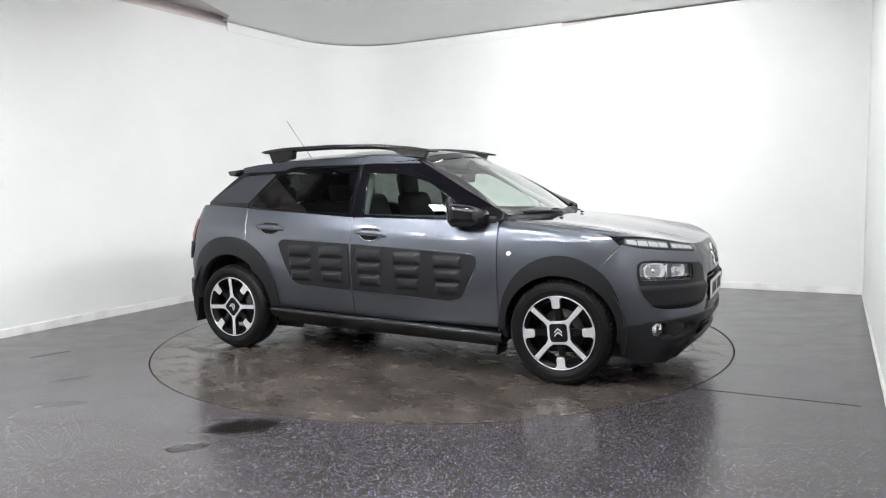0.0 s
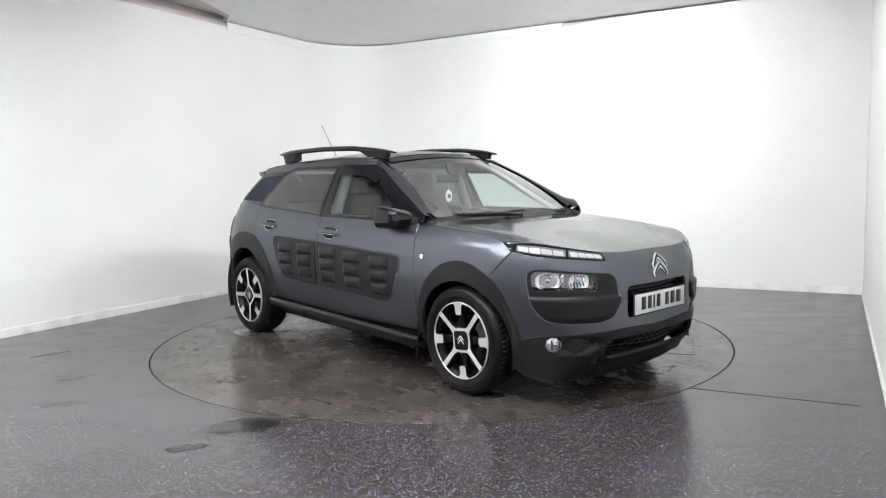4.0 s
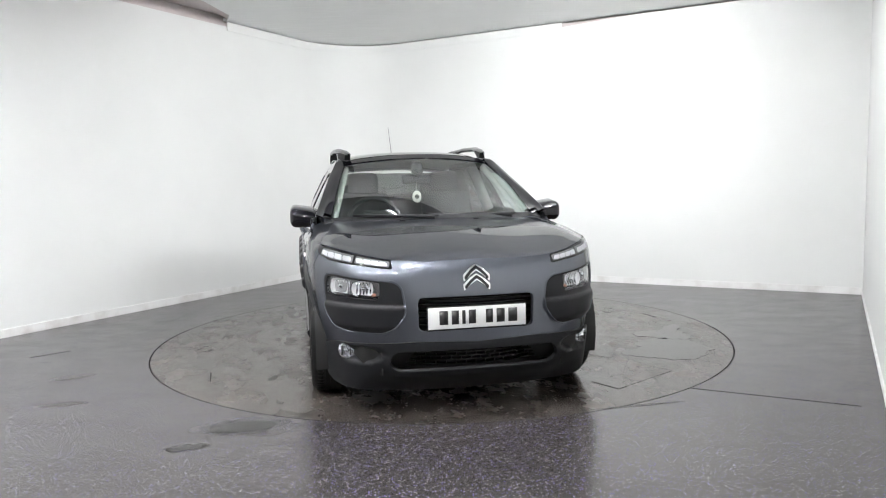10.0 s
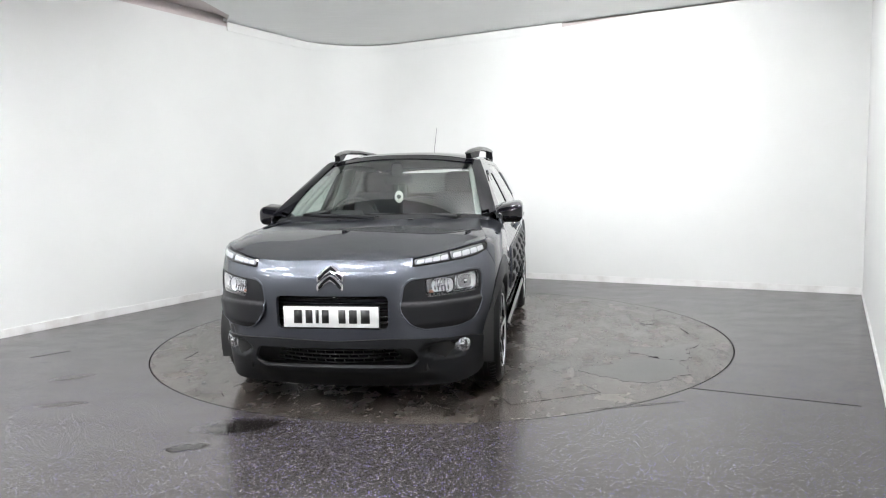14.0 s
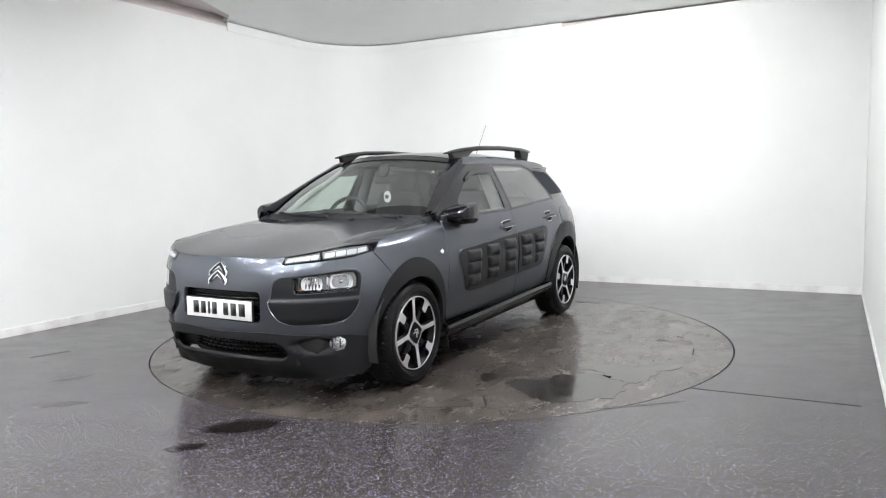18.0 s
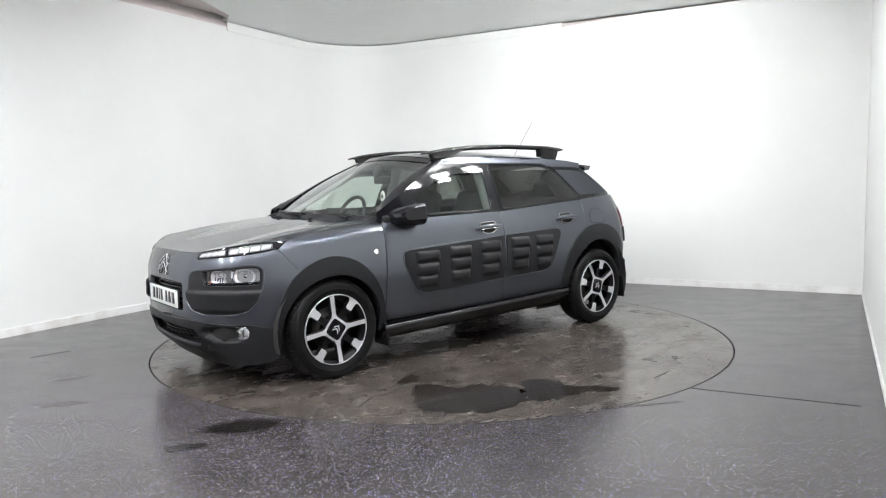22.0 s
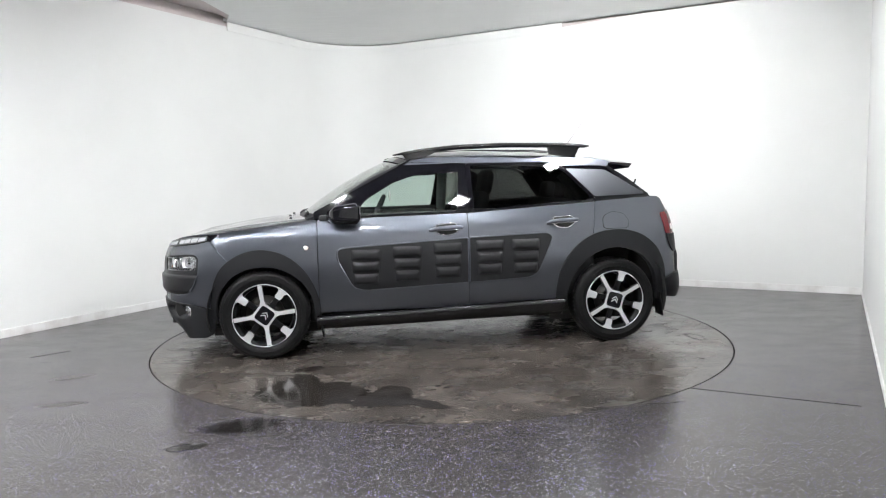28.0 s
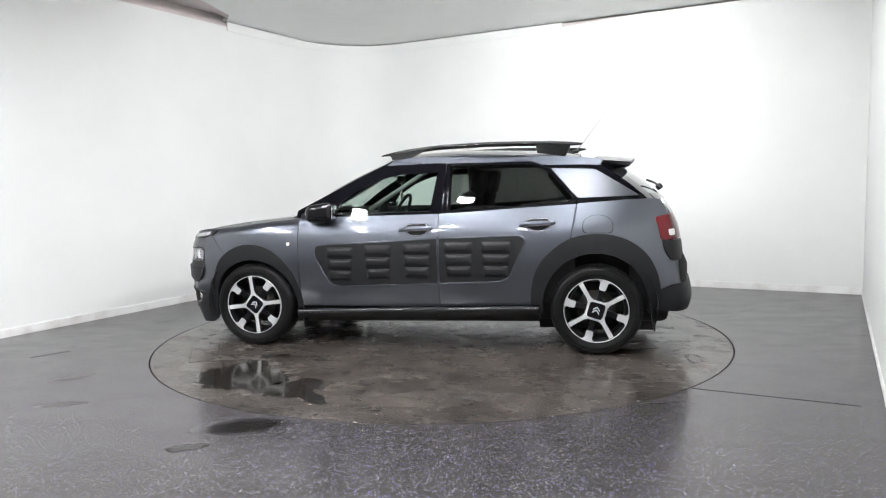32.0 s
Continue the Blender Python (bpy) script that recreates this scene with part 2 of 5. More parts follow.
def prism(outline, depth, bevel=0.0, holes=()):
    """An outline in (x, z) given thickness along y: its face lies at y = 0 and looks to -y."""
    bm = bmesh.new()
    edges = []
    for loop in (outline, *holes):
        vs = [bm.verts.new((x, 0, z)) for x, z in loop]
        edges += [bm.edges.new((vs[i], vs[(i + 1) % len(vs)])) for i in range(len(vs))]
    bmesh.ops.triangle_fill(bm, edges=edges, use_beauty=True, use_dissolve=False)
    bmesh.ops.dissolve_limit(bm, angle_limit=0.01, verts=bm.verts[:], edges=bm.edges[:])
    for f in bm.faces:
        f.normal_update()
        if f.normal.y > 0:
            f.normal_flip()
    front = bm.faces[:]
    made = bmesh.ops.extrude_face_region(bm, geom=front, use_keep_orig=True)
    for v in made["geom"]:
        if isinstance(v, bmesh.types.BMVert):
            v.co.y += depth
    bmesh.ops.recalc_face_normals(bm, faces=bm.faces[:])
    if bevel > 0:
        rim = [e for e in bm.edges if len(e.link_faces) == 2 and all(abs(v.co.y) < 1e-6 for v in e.verts) and e.calc_face_angle(0) > 0.8]
        bmesh.ops.bevel(bm, geom=rim, offset=bevel, segments=2, affect="EDGES", profile=0.5)
    return bm


def curve_through(points, n=10):
    """Catmull-Rom through points."""
    p = [np.array(q, float) for q in points]
    p = [2 * p[0] - p[1]] + p + [2 * p[-1] - p[-2]]
    out = []
    for i in range(1, len(p) - 2):
        a, b, c, d = p[i - 1:i + 3]
        for k in range(n):
            t = k / n
            out.append(0.5 * (2 * b + (c - a) * t + (2 * a - 5 * b + 4 * c - d) * t * t + (3 * b - a - 3 * c + d) * t ** 3))
    out.append(p[-2])
    return np.array(out)


def fillet(points, r, n=5):
    """A closed outline with rounded corners; a point may bring its own radius."""
    out = []
    for i, q in enumerate(points):
        a, b, c = (np.array(points[j % len(points)][:2], float) for j in (i - 1, i, i + 1))
        rad = q[2] if len(q) > 2 else r
        va, vc = a - b, c - b
        la, lc = np.hypot(*va), np.hypot(*vc)
        d = min(rad, 0.45 * la, 0.45 * lc)
        if d < 1e-4:
            out.append(tuple(b))
            continue
        pa, pc = b + va / la * d, b + vc / lc * d
        for k in range(n + 1):
            t = k / n
            out.append(tuple((1 - t) ** 2 * pa + 2 * t * (1 - t) * b + t * t * pc))
    return out


# ---------------------------------------------------------------- the studio
# Room axes: a runs along the far wall, b along the two side walls towards the camera.
AX, BX = Vector((math.cos(radians(-28.9)), math.sin(radians(-28.9)), 0)), Vector((-math.cos(radians(61.1)), -math.sin(radians(61.1)), 0))
CORNER = Vector((-1.305, 4.535, 0))
ROOM_A, ROOM_B, WALL_H, CEIL_Z = 6.42, 10.6, 3.05, 3.115


def plan(a, b, z=0.0):
    return CORNER + AX * a + BX * b + Vector((0, 0, z))


def strip(path, z0, z1, thick):
    """An upright band along plan points (a, b), its inner face on them, given thickness outwards."""
    pts, faces = [], []
    n = len(path)
    out = []
    for i in range(n):
        d = np.array(path[min(i + 1, n - 1)]) - np.array(path[max(i - 1, 0)])
        d = d / np.hypot(*d)
        out.append(np.array((d[1], -d[0])))
    for (a, b), o in zip(path, out):
        q = (a + o[0] * thick, b + o[1] * thick)
        pts += [plan(a, b, z0), plan(a, b, z1), plan(*q, z1), plan(*q, z0)]
    for i in range(n - 1):
        for k in range(4):
            faces.append((i * 4 + k, i * 4 + (k + 1) % 4, (i + 1) * 4 + (k + 1) % 4, (i + 1) * 4 + k))
    faces += [(0, 1, 2, 3), tuple((n - 1) * 4 + k for k in (3, 2, 1, 0))]
    bm = bmesh.new()
    bm.from_mesh(mesh_of("band", pts, faces, smooth=False))
    bmesh.ops.recalc_face_normals(bm, faces=bm.faces[:])
    return bm


CURVE_R, ARC_N = 0.95, 40
arc = [(CURVE_R - CURVE_R * math.sin(math.pi / 2 * k / ARC_N), CURVE_R - CURVE_R * math.cos(math.pi / 2 * k / ARC_N)) for k in range(ARC_N + 1)]
arc = arc[::-1]  # from the left wall round to the far wall


def structure(name, bm, mat, label, category):
    return tagged(part(name, bm, mat), label, category, kind="structure")


def build_room():
    g = bmesh.new()
    hole = 2.233
    ring = [g.verts.new((hole * math.cos(2 * math.pi * k / 128), hole * math.sin(2 * math.pi * k / 128), 0)) for k in range(128)]
    outer = [g.verts.new(plan(a, b)) for a, b in ((-0.3, -0.3), (ROOM_A + 0.3, -0.3), (ROOM_A + 0.3, ROOM_B + 0.3), (-0.3, ROOM_B + 0.3))]
    edges = [g.edges.new((l[i], l[(i + 1) % len(l)])) for l in (ring, outer) for i in range(len(l))]
    bmesh.ops.triangle_fill(g, edges=edges, use_beauty=True)
    for f in g.faces:
        f.normal_update()
        if f.normal.z < 0:
            f.normal_flip()
    lip = [g.verts.new((v.co.x, v.co.y, -0.06)) for v in ring]
    for i in range(128):
        g.faces.new((ring[i], ring[(i + 1) % 128], lip[(i + 1) % 128], lip[i]))
    structure("floor", g, FLOOR, "dark grey flecked vinyl studio floor with scuffs", "floor")
    pit = bmesh.new()
    bmesh.ops.create_circle(pit, cap_ends=True, segments=96, radius=2.5, matrix=pose(0, 0, -0.06))
    structure("turntable_pit", pit, GAP, "black pit below the turntable", "pit")
    left = [(0, ROOM_B)] + [(0, b) for b in np.linspace(ROOM_B - 1, CURVE_R + 0.2, 6)]
    back = [(a, 0) for a in np.linspace(CURVE_R + 0.2, ROOM_A, 6)]
    structure("wall_left", strip(left + [(0, CURVE_R)], 0, WALL_H, 0.12), WALL, "white painted studio wall", "wall")
    w = part("wall_corner", strip(arc, 0, WALL_H, 0.12), WALL)
    tagged(w, "white curved corner between two studio walls", "wall", kind="structure")
    structure("wall_far", strip([(CURVE_R, 0)] + back, 0, WALL_H, 0.12), WALL, "white painted studio wall behind the turntable", "wall")
    structure("wall_right", strip([(ROOM_A, -0.0), (ROOM_A, ROOM_B)], 0, CEIL_Z + 0.17, 0.12), WALL, "white painted side wall", "wall")
    structure("wall_near", strip([(ROOM_A, ROOM_B), (0, ROOM_B)], 0, CEIL_Z + 0.17, 0.12), GREYWALL, "grey painted wall behind the camera", "wall")
    # skirtings, 9 mm proud, with a thin top lip
    inner = [(0.012, ROOM_B - 0.02), (0.012, CURVE_R)] + [(a + 0.012 * (1 - k / ARC_N), b + 0.012 * k / ARC_N) for k, (a, b) in enumerate(arc)][1:-1] + [(CURVE_R, 0.012), (ROOM_A - 0.012, 0.012)]
    structure("baseboard", strip(inner, 0.0, 0.072, 0.012), SKIRT, "white scuffed skirting board along the walls", "skirting")
    structure("baseboard_right", strip([(ROOM_A - 0.012, 0.03), (ROOM_A - 0.012, ROOM_B - 0.03)], 0.0, 0.03, 0.012), SKIRT, "slim white skirting along the side wall", "skirting")
    # raised curved fascia that closes the corner up to the ceiling
    band = [(0.008, 2.22), (0.008, CURVE_R)] + [(a + 0.008 * (1 - k / ARC_N), b + 0.008 * k / ARC_N) for k, (a, b) in enumerate(arc)][1:-1] + [(CURVE_R, 0.008), (3.22, 0.008)]
    structure("fascia", strip(band, 3.005, CEIL_Z - 0.012, 0.008), WALL, "white curved fascia strip at the wall top", "fascia")
    # ceiling: one sheet with a slot along the left wall
    c = bmesh.new()
    outline = [(-0.05, -0.05), (ROOM_A + 0.1, -0.05), (ROOM_A + 0.1, 3.0), (0.55, 4.4), (0.46, 3.0), (0.22, 2.40), (0.015, 2.225), (-0.05, 2.225)]
    low = [c.verts.new(plan(a, b, CEIL_Z)) for a, b in outline]
    face = c.faces.new(low)
    top = bmesh.ops.extrude_face_region(c, geom=[face], use_keep_orig=True)
    for v in top["geom"]:
        if isinstance(v, bmesh.types.BMVert):
            v.co.z += 0.03
    bmesh.ops.recalc_face_normals(c, faces=c.faces[:])
    structure("ceiling", c, CEILING, "pale grey stretched ceiling sheet", "ceiling")
    # the sheet's rising edge, coloured darker and brownish to stand for its shade
    slope = bmesh.new()
    inner_edge = curve_through([(0.015, 2.225), (0.22, 2.40), (0.46, 3.0), (0.55, 4.4), (0.55, ROOM_B)], 6)
    bands = [[slope.verts.new(plan(a + (-.1 - a) * k, b, CEIL_Z + .004 + .075 * k ** .7)) for a, b in inner_edge] for k in np.linspace(0, 1, 6)]
    for one, two in zip(bands, bands[1:]):
        for i in range(len(one) - 1):
            slope.faces.new((one[i], one[i + 1], two[i + 1], two[i])).smooth = True
    structure("ceiling_edge", slope, VOID, "ceiling edge rising behind the wall top, its shade painted brownish", "ceiling")
    # dark boards over the front of the turntable, then a pale draped sheet with a wavy edge over the camera side
    wave = [(a, (4.535 + 2.45 - .483 * a) / .8755 + .05 * math.sin(a * 3.1) + .03 * math.sin(a * 7.3 + 1)) for a in np.linspace(0.55, ROOM_A + 0.1, 40)]
    for name, mat, label, loop in (("ceiling_boards", DARKCEIL, "charcoal ceiling boards over the turntable's front", [(ROOM_A + 0.1, 3.005), (0.55, 4.405)] + wave),
                                   ("ceiling_drape", CEILING, "pale draped ceiling sheet over the camera side", [(ROOM_A + 0.1, ROOM_B + 0.1), (0.55, ROOM_B + 0.1)] + wave)):
        d = bmesh.new()
        face = d.faces.new([d.verts.new(plan(a, b, CEIL_Z)) for a, b in loop])
        top = bmesh.ops.extrude_face_region(d, geom=[face], use_keep_orig=True)
        for v in top["geom"]:
            if isinstance(v, bmesh.types.BMVert):
                v.co.z += 0.03
        bmesh.ops.recalc_face_normals(d, faces=d.faces[:])
        structure(name, d, mat, label, "ceiling")
    v = soft_box(9, 13, 0.05, 0)
    bmesh.ops.transform(v, matrix=Matrix.Translation(plan(ROOM_A / 2, ROOM_B / 2, CEIL_Z + 0.20)) @ pose(0, 0, 0, 0, 0, -28.9), verts=v.verts[:])
    structure("ceiling_void", v, VOID, "brown shadowed boarding above the ceiling", "ceiling")
    edge = strip([(-0.13, ROOM_B), (-0.13, -0.13), (ROOM_A + 0.13, -0.13)], WALL_H - 0.05, CEIL_Z + 0.20, 0.05)
    structure("void_side", edge, VOID, "brown boarding behind the wall top", "ceiling")
    # tapering cap that closes the gap over the far wall
    cap = bmesh.new()
    pts = [plan(a, b, z) for b in (0.004, -0.05) for a, z in ((3.25, WALL_H - 0.02), (3.25, WALL_H + 0.002), (4.0, 3.088), (ROOM_A, 3.102), (ROOM_A, WALL_H - 0.02))]
    vs = [cap.verts.new(p) for p in pts]
    cap.faces.new(vs[:5])
    cap.faces.new(vs[5:][::-1])
    for i in range(5):
        cap.faces.new((vs[i], vs[(i + 1) % 5], vs[5 + (i + 1) % 5], vs[5 + i]))
    bmesh.ops.recalc_face_normals(cap, faces=cap.faces[:])
    structure("wall_cap", cap, WALL, "white tapering cap on the far wall", "wall")
    # floor seams
    for (x0, y0), (x1, y1) in (((1.45, -1.69), (2.23, -2.09)), ((-3.06, -0.56), (-2.86, -0.36))):
        d = Vector((x1 - x0, y1 - y0, 0))
        s = soft_box(d.length, 0.0022, 0.002, 0, m=Matrix.Translation(((x0 + x1) / 2, (y0 + y1) / 2, 0.0012)) @ pose(0, 0, 0, 0, 0, math.degrees(math.atan2(d.y, d.x))))
        structure("floor_seam", s, DARK, "thin dark joint in the vinyl floor", "seam")


def blob(cx, cy, rx, ry, turn, seed, z, wobble=0.3):
    """An uneven flat patch."""
    rnd = random.Random(seed)
    ph = [(rnd.uniform(0.3, 1.0) / k, rnd.uniform(0, 6.28)) for k in range(1, 9)]
    pts = []
    for k in range(72):
        a = 2 * math.pi * k / 72
        r = 1 + wobble * sum(w * math.sin((i + 2) * a + p) for i, (w, p) in enumerate(ph)) / 1.6
        x, y = rx * r * math.cos(a), ry * r * math.sin(a)
        c, s = math.cos(radians(turn)), math.sin(radians(turn))
        pts.append((cx + x * c - y * s, cy + x * s + y * c, z))
    bm = bmesh.new()
    low = [bm.verts.new((x, y, zz - 0.001)) for x, y, zz in pts]
    top = [bm.verts.new(p) for p in pts]
    bm.faces.new(top)
    for i in range(72):
        bm.faces.new((low[i], low[(i + 1) % 72], top[(i + 1) % 72], top[i]))
    return bm


def ceiling_light(m, lean, glow, label):
    """A square panel light: its stem hangs upright from the ceiling, the head leans by the rotation given."""
    base = new("ceiling_light")
    base.matrix_basis = m
    bars = [soft_box(*size, 0.004, 1, lean @ Matrix.Translation(p)) for size, p in (
        ((0.21, 0.02, 0.03), (0, 0.095, 0)), ((0.21, 0.02, 0.03), (0, -0.095, 0)), ((0.02, 0.17, 0.03), (0.095, 0, 0)), ((0.02, 0.17, 0.03), (-0.095, 0, 0)))]
    part("frame", merged(*bars), SKIRT, base, "white aluminium frame")
    part("diffuser", soft_box(0.17, 0.17, 0.012, 0, m=lean @ Matrix.Translation((0, 0, -0.004))), glow, base, "glowing white diffuser")
    part("back_plate", soft_box(0.17, 0.17, 0.008, 0, m=lean @ Matrix.Translation((0, 0, 0.012))), SKIRT, base)
    part("bracket", soft_box(0.03, 0.03, 0.15, 0.005, 1, Matrix.Translation((0, 0, 0.085))), DARK, base, "black bracket")
    return tagged(base, label, "light", "ceiling lights")


def build_lights():
    """Flat panels over the camera side; unseen fill floods, added over the turntable, brighten the far wall and the
    left wall.
    """
    flat = ([(a, (4.535 - y - .483 * a) / .8755) for y in (-2.05, -3.5, -4.95) for a in (1.4, 2.6, 3.8, 5.0)], pose(0, 0, 0, 8), PANEL_GLOW, "lit square white panel light below the ceiling")
    far = ([(a, (5.205 - .483 * a) / .8755) for a in (2.51, 3.32, 4.13, 4.94)], pose(0, 0, 0, 0, 0, -4) @ pose(0, 0, 0, 75), FILL_GLOW, "added unseen fill light turned towards the far wall")
    side = ([(5.3, b) for b in (2.3, 2.72, 3.14, 3.56)], pose(0, 0, 0, 0, 0, 84) @ pose(0, 0, 0, 80), FILL_GLOW, "added unseen fill light turned towards the side wall")
    for places, lean, glow, label in (flat, far, side):
        first = None
        for a, b in places:
            m = Matrix.Translation(plan(a, b, CEIL_Z - 0.155)) @ pose(0, 0, 0, 0, 0, -28.9)
            first = copy_thing(first, m) if first else ceiling_light(m, lean, glow, label)


build_room()
build_lights()

# ---------------------------------------------------------------- turntable
turntable = new("turntable")
tagged(turntable, "round revolving floor platform of scuffed dark vinyl with wet patches", "turntable")
TABLE_R = 2.2265


def build_turntable():
    bm = lathe([(0.0001, 0.0), (TABLE_R - 0.004, 0.0), (TABLE_R, -0.003), (TABLE_R, -0.05), (0.0001, -0.05)], 128)
    bmesh.ops.transform(bm, matrix=pose(0, 0, 0, 90), verts=bm.verts[:])
    d = part("platform", bm, DISC, turntable)
    # side and chamfer coloured black, standing for shade in the joint
    d.data.materials.append(GAP)
    for p in d.data.polygons:
        p.use_smooth = False
        p.material_index = 1 if abs(p.normal.z) < .95 else 0
    # service hatch: a flush lid in a thin dark joint
    a, b, c, e = ((1.85, .69), (1.565, 1.195), (1.41, 1.10), (1.665, .60))
    ring = [a, b, c, e]
    mid = np.mean(ring, axis=0)
    inner = [tuple(mid + (np.array(p) - mid) * .975) for p in ring]
    for name, loop, z, mat in (("hatch_joint", ring, .0012, GAP), ("hatch_lid", inner, .0022, DISC)):
        h = bmesh.new()
        vs = [h.verts.new((*p, z)) for p in loop] + [h.verts.new((*p, z - .0012)) for p in loop]
        h.faces.new(vs[:4])
        for i in range(4):
            h.faces.new((vs[i], vs[(i + 1) % 4], vs[4 + (i + 1) % 4], vs[4 + i]))
        bmesh.ops.recalc_face_normals(h, faces=h.faces[:])
        part(name, h, mat, turntable)
    # water left by the tyres
    for k, pool in enumerate(([(1.29, 1.33), (1.16, 1.14), (1.0, 1.11), (0.94, 1.26), (0.79, 1.34), (0.69, 1.5), (0.7, 1.64), (0.86, 1.76), (1.06, 1.77), (1.23, 1.64), (1.32, 1.49)],
                              [(0.69, 1.6), (0.57, 1.45), (0.45, 1.47), (0.39, 1.62), (0.4, 1.74), (0.29, 1.83), (0.24, 1.94), (0.34, 1.95), (0.47, 1.84), (0.66, 1.86), (0.76, 1.78)],
                              [(1.72, 0.75), (1.64, 0.72), (1.58, 0.8), (1.6, 0.89), (1.69, 0.87)])):
        part("puddle", film(pool, .0016, 5 + k), WET, turntable, "thin puddle of water")
    for k, (x, y, rx, ry, turn) in enumerate(((1.02, .93, .10, .05, 30), (-.55, 1.72, .16, .06, 160), (.05, -1.85, .12, .05, 10), (-1.55, -1.1, .2, .07, 50), (1.9, .2, .12, .05, 80), (-1.9, .6, .14, .06, 100))):
        part("water_mark", blob(x, y, rx, ry, turn, 11 + k, .0013, .45), PALE if k else WET, turntable, "dried pale water mark" if k else "small puddle")
    for k, (x, y, l, turn) in enumerate(((1.78, -1.05, .16, 35), (-1.05, -.86, .10, 60), (-1.02, -.80, .16, 20), (.9, -1.72, .22, 5), (-1.6, 1.2, .12, 120), (-.2, 1.95, .2, 8), (2.02, -.4, .12, 95))):
        part("scuff", soft_box(l, .006, .0012, 0, m=Matrix.Translation((x, y, .0010)) @ pose(0, 0, 0, 0, 0, turn)), GAP if k % 2 else DRIED, turntable)
    return d


def film(points, z, seed):
    """A thin flat pool with a frayed, wandering edge."""
    loop = curve_through(points + points[:1], 18)[:-1]
    out = []
    mid = loop.mean(0)
    for k, p in enumerate(loop):
        d = p - mid
        n = noise.noise(Vector((p[0] * 7, p[1] * 7, seed))) * .06 + noise.noise(Vector((p[0] * 22, p[1] * 22, seed))) * .03 + noise.noise(Vector((p[0] * 60, p[1] * 60, seed))) * .02
        out.append(p + d / np.hypot(*d) * n)
    bm = bmesh.new()
    vs = [bm.verts.new((*p, z)) for p in out]
    low = [bm.verts.new((*p, z - .0012)) for p in out]
    edges = [bm.edges.new((vs[i], vs[(i + 1) % len(vs)])) for i in range(len(vs))]
    bmesh.ops.triangle_fill(bm, edges=edges, use_beauty=True)
    for i in range(len(vs)):
        bm.faces.new((vs[i], vs[(i + 1) % len(vs)], low[(i + 1) % len(vs)], low[i]))
    bmesh.ops.recalc_face_normals(bm, faces=bm.faces[:])
    return bm


build_turntable()


def patch(name, cx, cy, rx, ry, turn, seed, mat, label, category):
    """A damp or dried patch, thinning out towards its edge."""
    ob = part(name, blob(0, 0, rx, ry, 0, seed, .0014, .3), mat, at=pose(cx, cy, 0, 0, 0, turn))
    return tagged(ob, label, category)


for px, py, prx, pry, pturn, pseed in ((-1.02, -2.20, .28, .14, 4, 3), (-1.23, -2.48, .10, .06, 10, 4)):
    patch("wet_patch", px, py, prx, pry, pturn, pseed, DAMP, "thin wet patch on the dark vinyl floor", "puddle")
for px, py, prx, pry, pturn, pseed in ((-2.45, -1.15, .16, .06, 20, 6), (-2.2, -1.75, .14, .05, 10, 8), (1.08, -1.99, .25, .02, 12, 9)):
    patch("dried_mark", px, py, prx, pry, pturn, pseed, FADED, "faint pale dried mark on the vinyl floor", "mark")

# ---------------------------------------------------------------- the car: outer skin
# Car space: x forward from the middle of the wheelbase, y to its left, z up from the ground.
OUTLINE = curve_through([(2.085, 0), (2.081, .2), (2.058, .4), (1.99, .56), (1.875, .69), (1.72, .782), (1.6, .825), (1.45, .85), (1.25, .86), (.9, .86), (.3, .8645), (-.3, .8645),
                         (-.9, .86), (-1.3, .85), (-1.56, .822), (-1.76, .765), (-1.88, .67), (-1.945, .5), (-1.972, .25), (-1.977, 0)], 60)
ARC = np.concatenate([[0], np.cumsum(np.hypot(*np.diff(OUTLINE, axis=0).T))])
TANGENT = np.gradient(OUTLINE, ARC, axis=0)
U_END = float(ARC[-1])
SIDE_IN = curve_through([(.10, .11), (.18, .092), (.28, .062), (.40, .034), (.52, .014), (.66, 0), (.78, .004), (.87, .016), (.92, .029), (.96, .0455), (1.0, .0635), (1.06, .0905), (1.1, .1091), (1.2, .1581), (1.3, .2106), (1.38, .2550), (1.45, .2955)], 40)
NOSE_IN = curve_through([(.10, .20), (.18, .12), (.24, .055), (.30, .02), (.38, .004), (.5, 0), (.62, .0), (.70, .006), (.76, .02), (.81, .045), (.86, .085), (.92, .15), (1.0, .25), (1.45, .8)], 40)
TAIL_IN = curve_through([(.10, .16), (.2, .08), (.3, .02), (.4, 0), (.55, .03), (.7, .045), (.85, .07), (.95, .10), (1.05, .16), (1.2, .28), (1.33, .40), (1.45, .5)], 40)


def at_x(x):
    """Place along the outline at which the left flank has this x."""
    return float(np.interp(-x, -OUTLINE[:, 0], ARC))


def belt(u, z):
    """The skin: u along the plan outline from the nose (negative on the right flank), z the height."""
    u, z = np.asarray(u, float), np.asarray(z, float)
    a, s = np.abs(u), np.where(u < 0, -1.0, 1.0)
    x, y = np.interp(a, ARC, OUTLINE[:, 0]), np.interp(a, ARC, OUTLINE[:, 1])
    tx, ty = np.interp(a, ARC, TANGENT[:, 0]), np.interp(a, ARC, TANGENT[:, 1])
    k = np.hypot(tx, ty)
    nx, ny = ty / k, -tx / k
    w = ny * ny
    d = w * np.interp(z, SIDE_IN[:, 0], SIDE_IN[:, 1]) + (1 - w) * np.where(nx > 0, np.interp(z, NOSE_IN[:, 0], NOSE_IN[:, 1]), np.interp(z, TAIL_IN[:, 0], TAIL_IN[:, 1]))
    return np.stack([x - nx * d, (y - ny * d) * s, z + 0 * x], -1)


ROLL_X = [.7, .8, 1.0, 1.3, 1.6, 1.8]
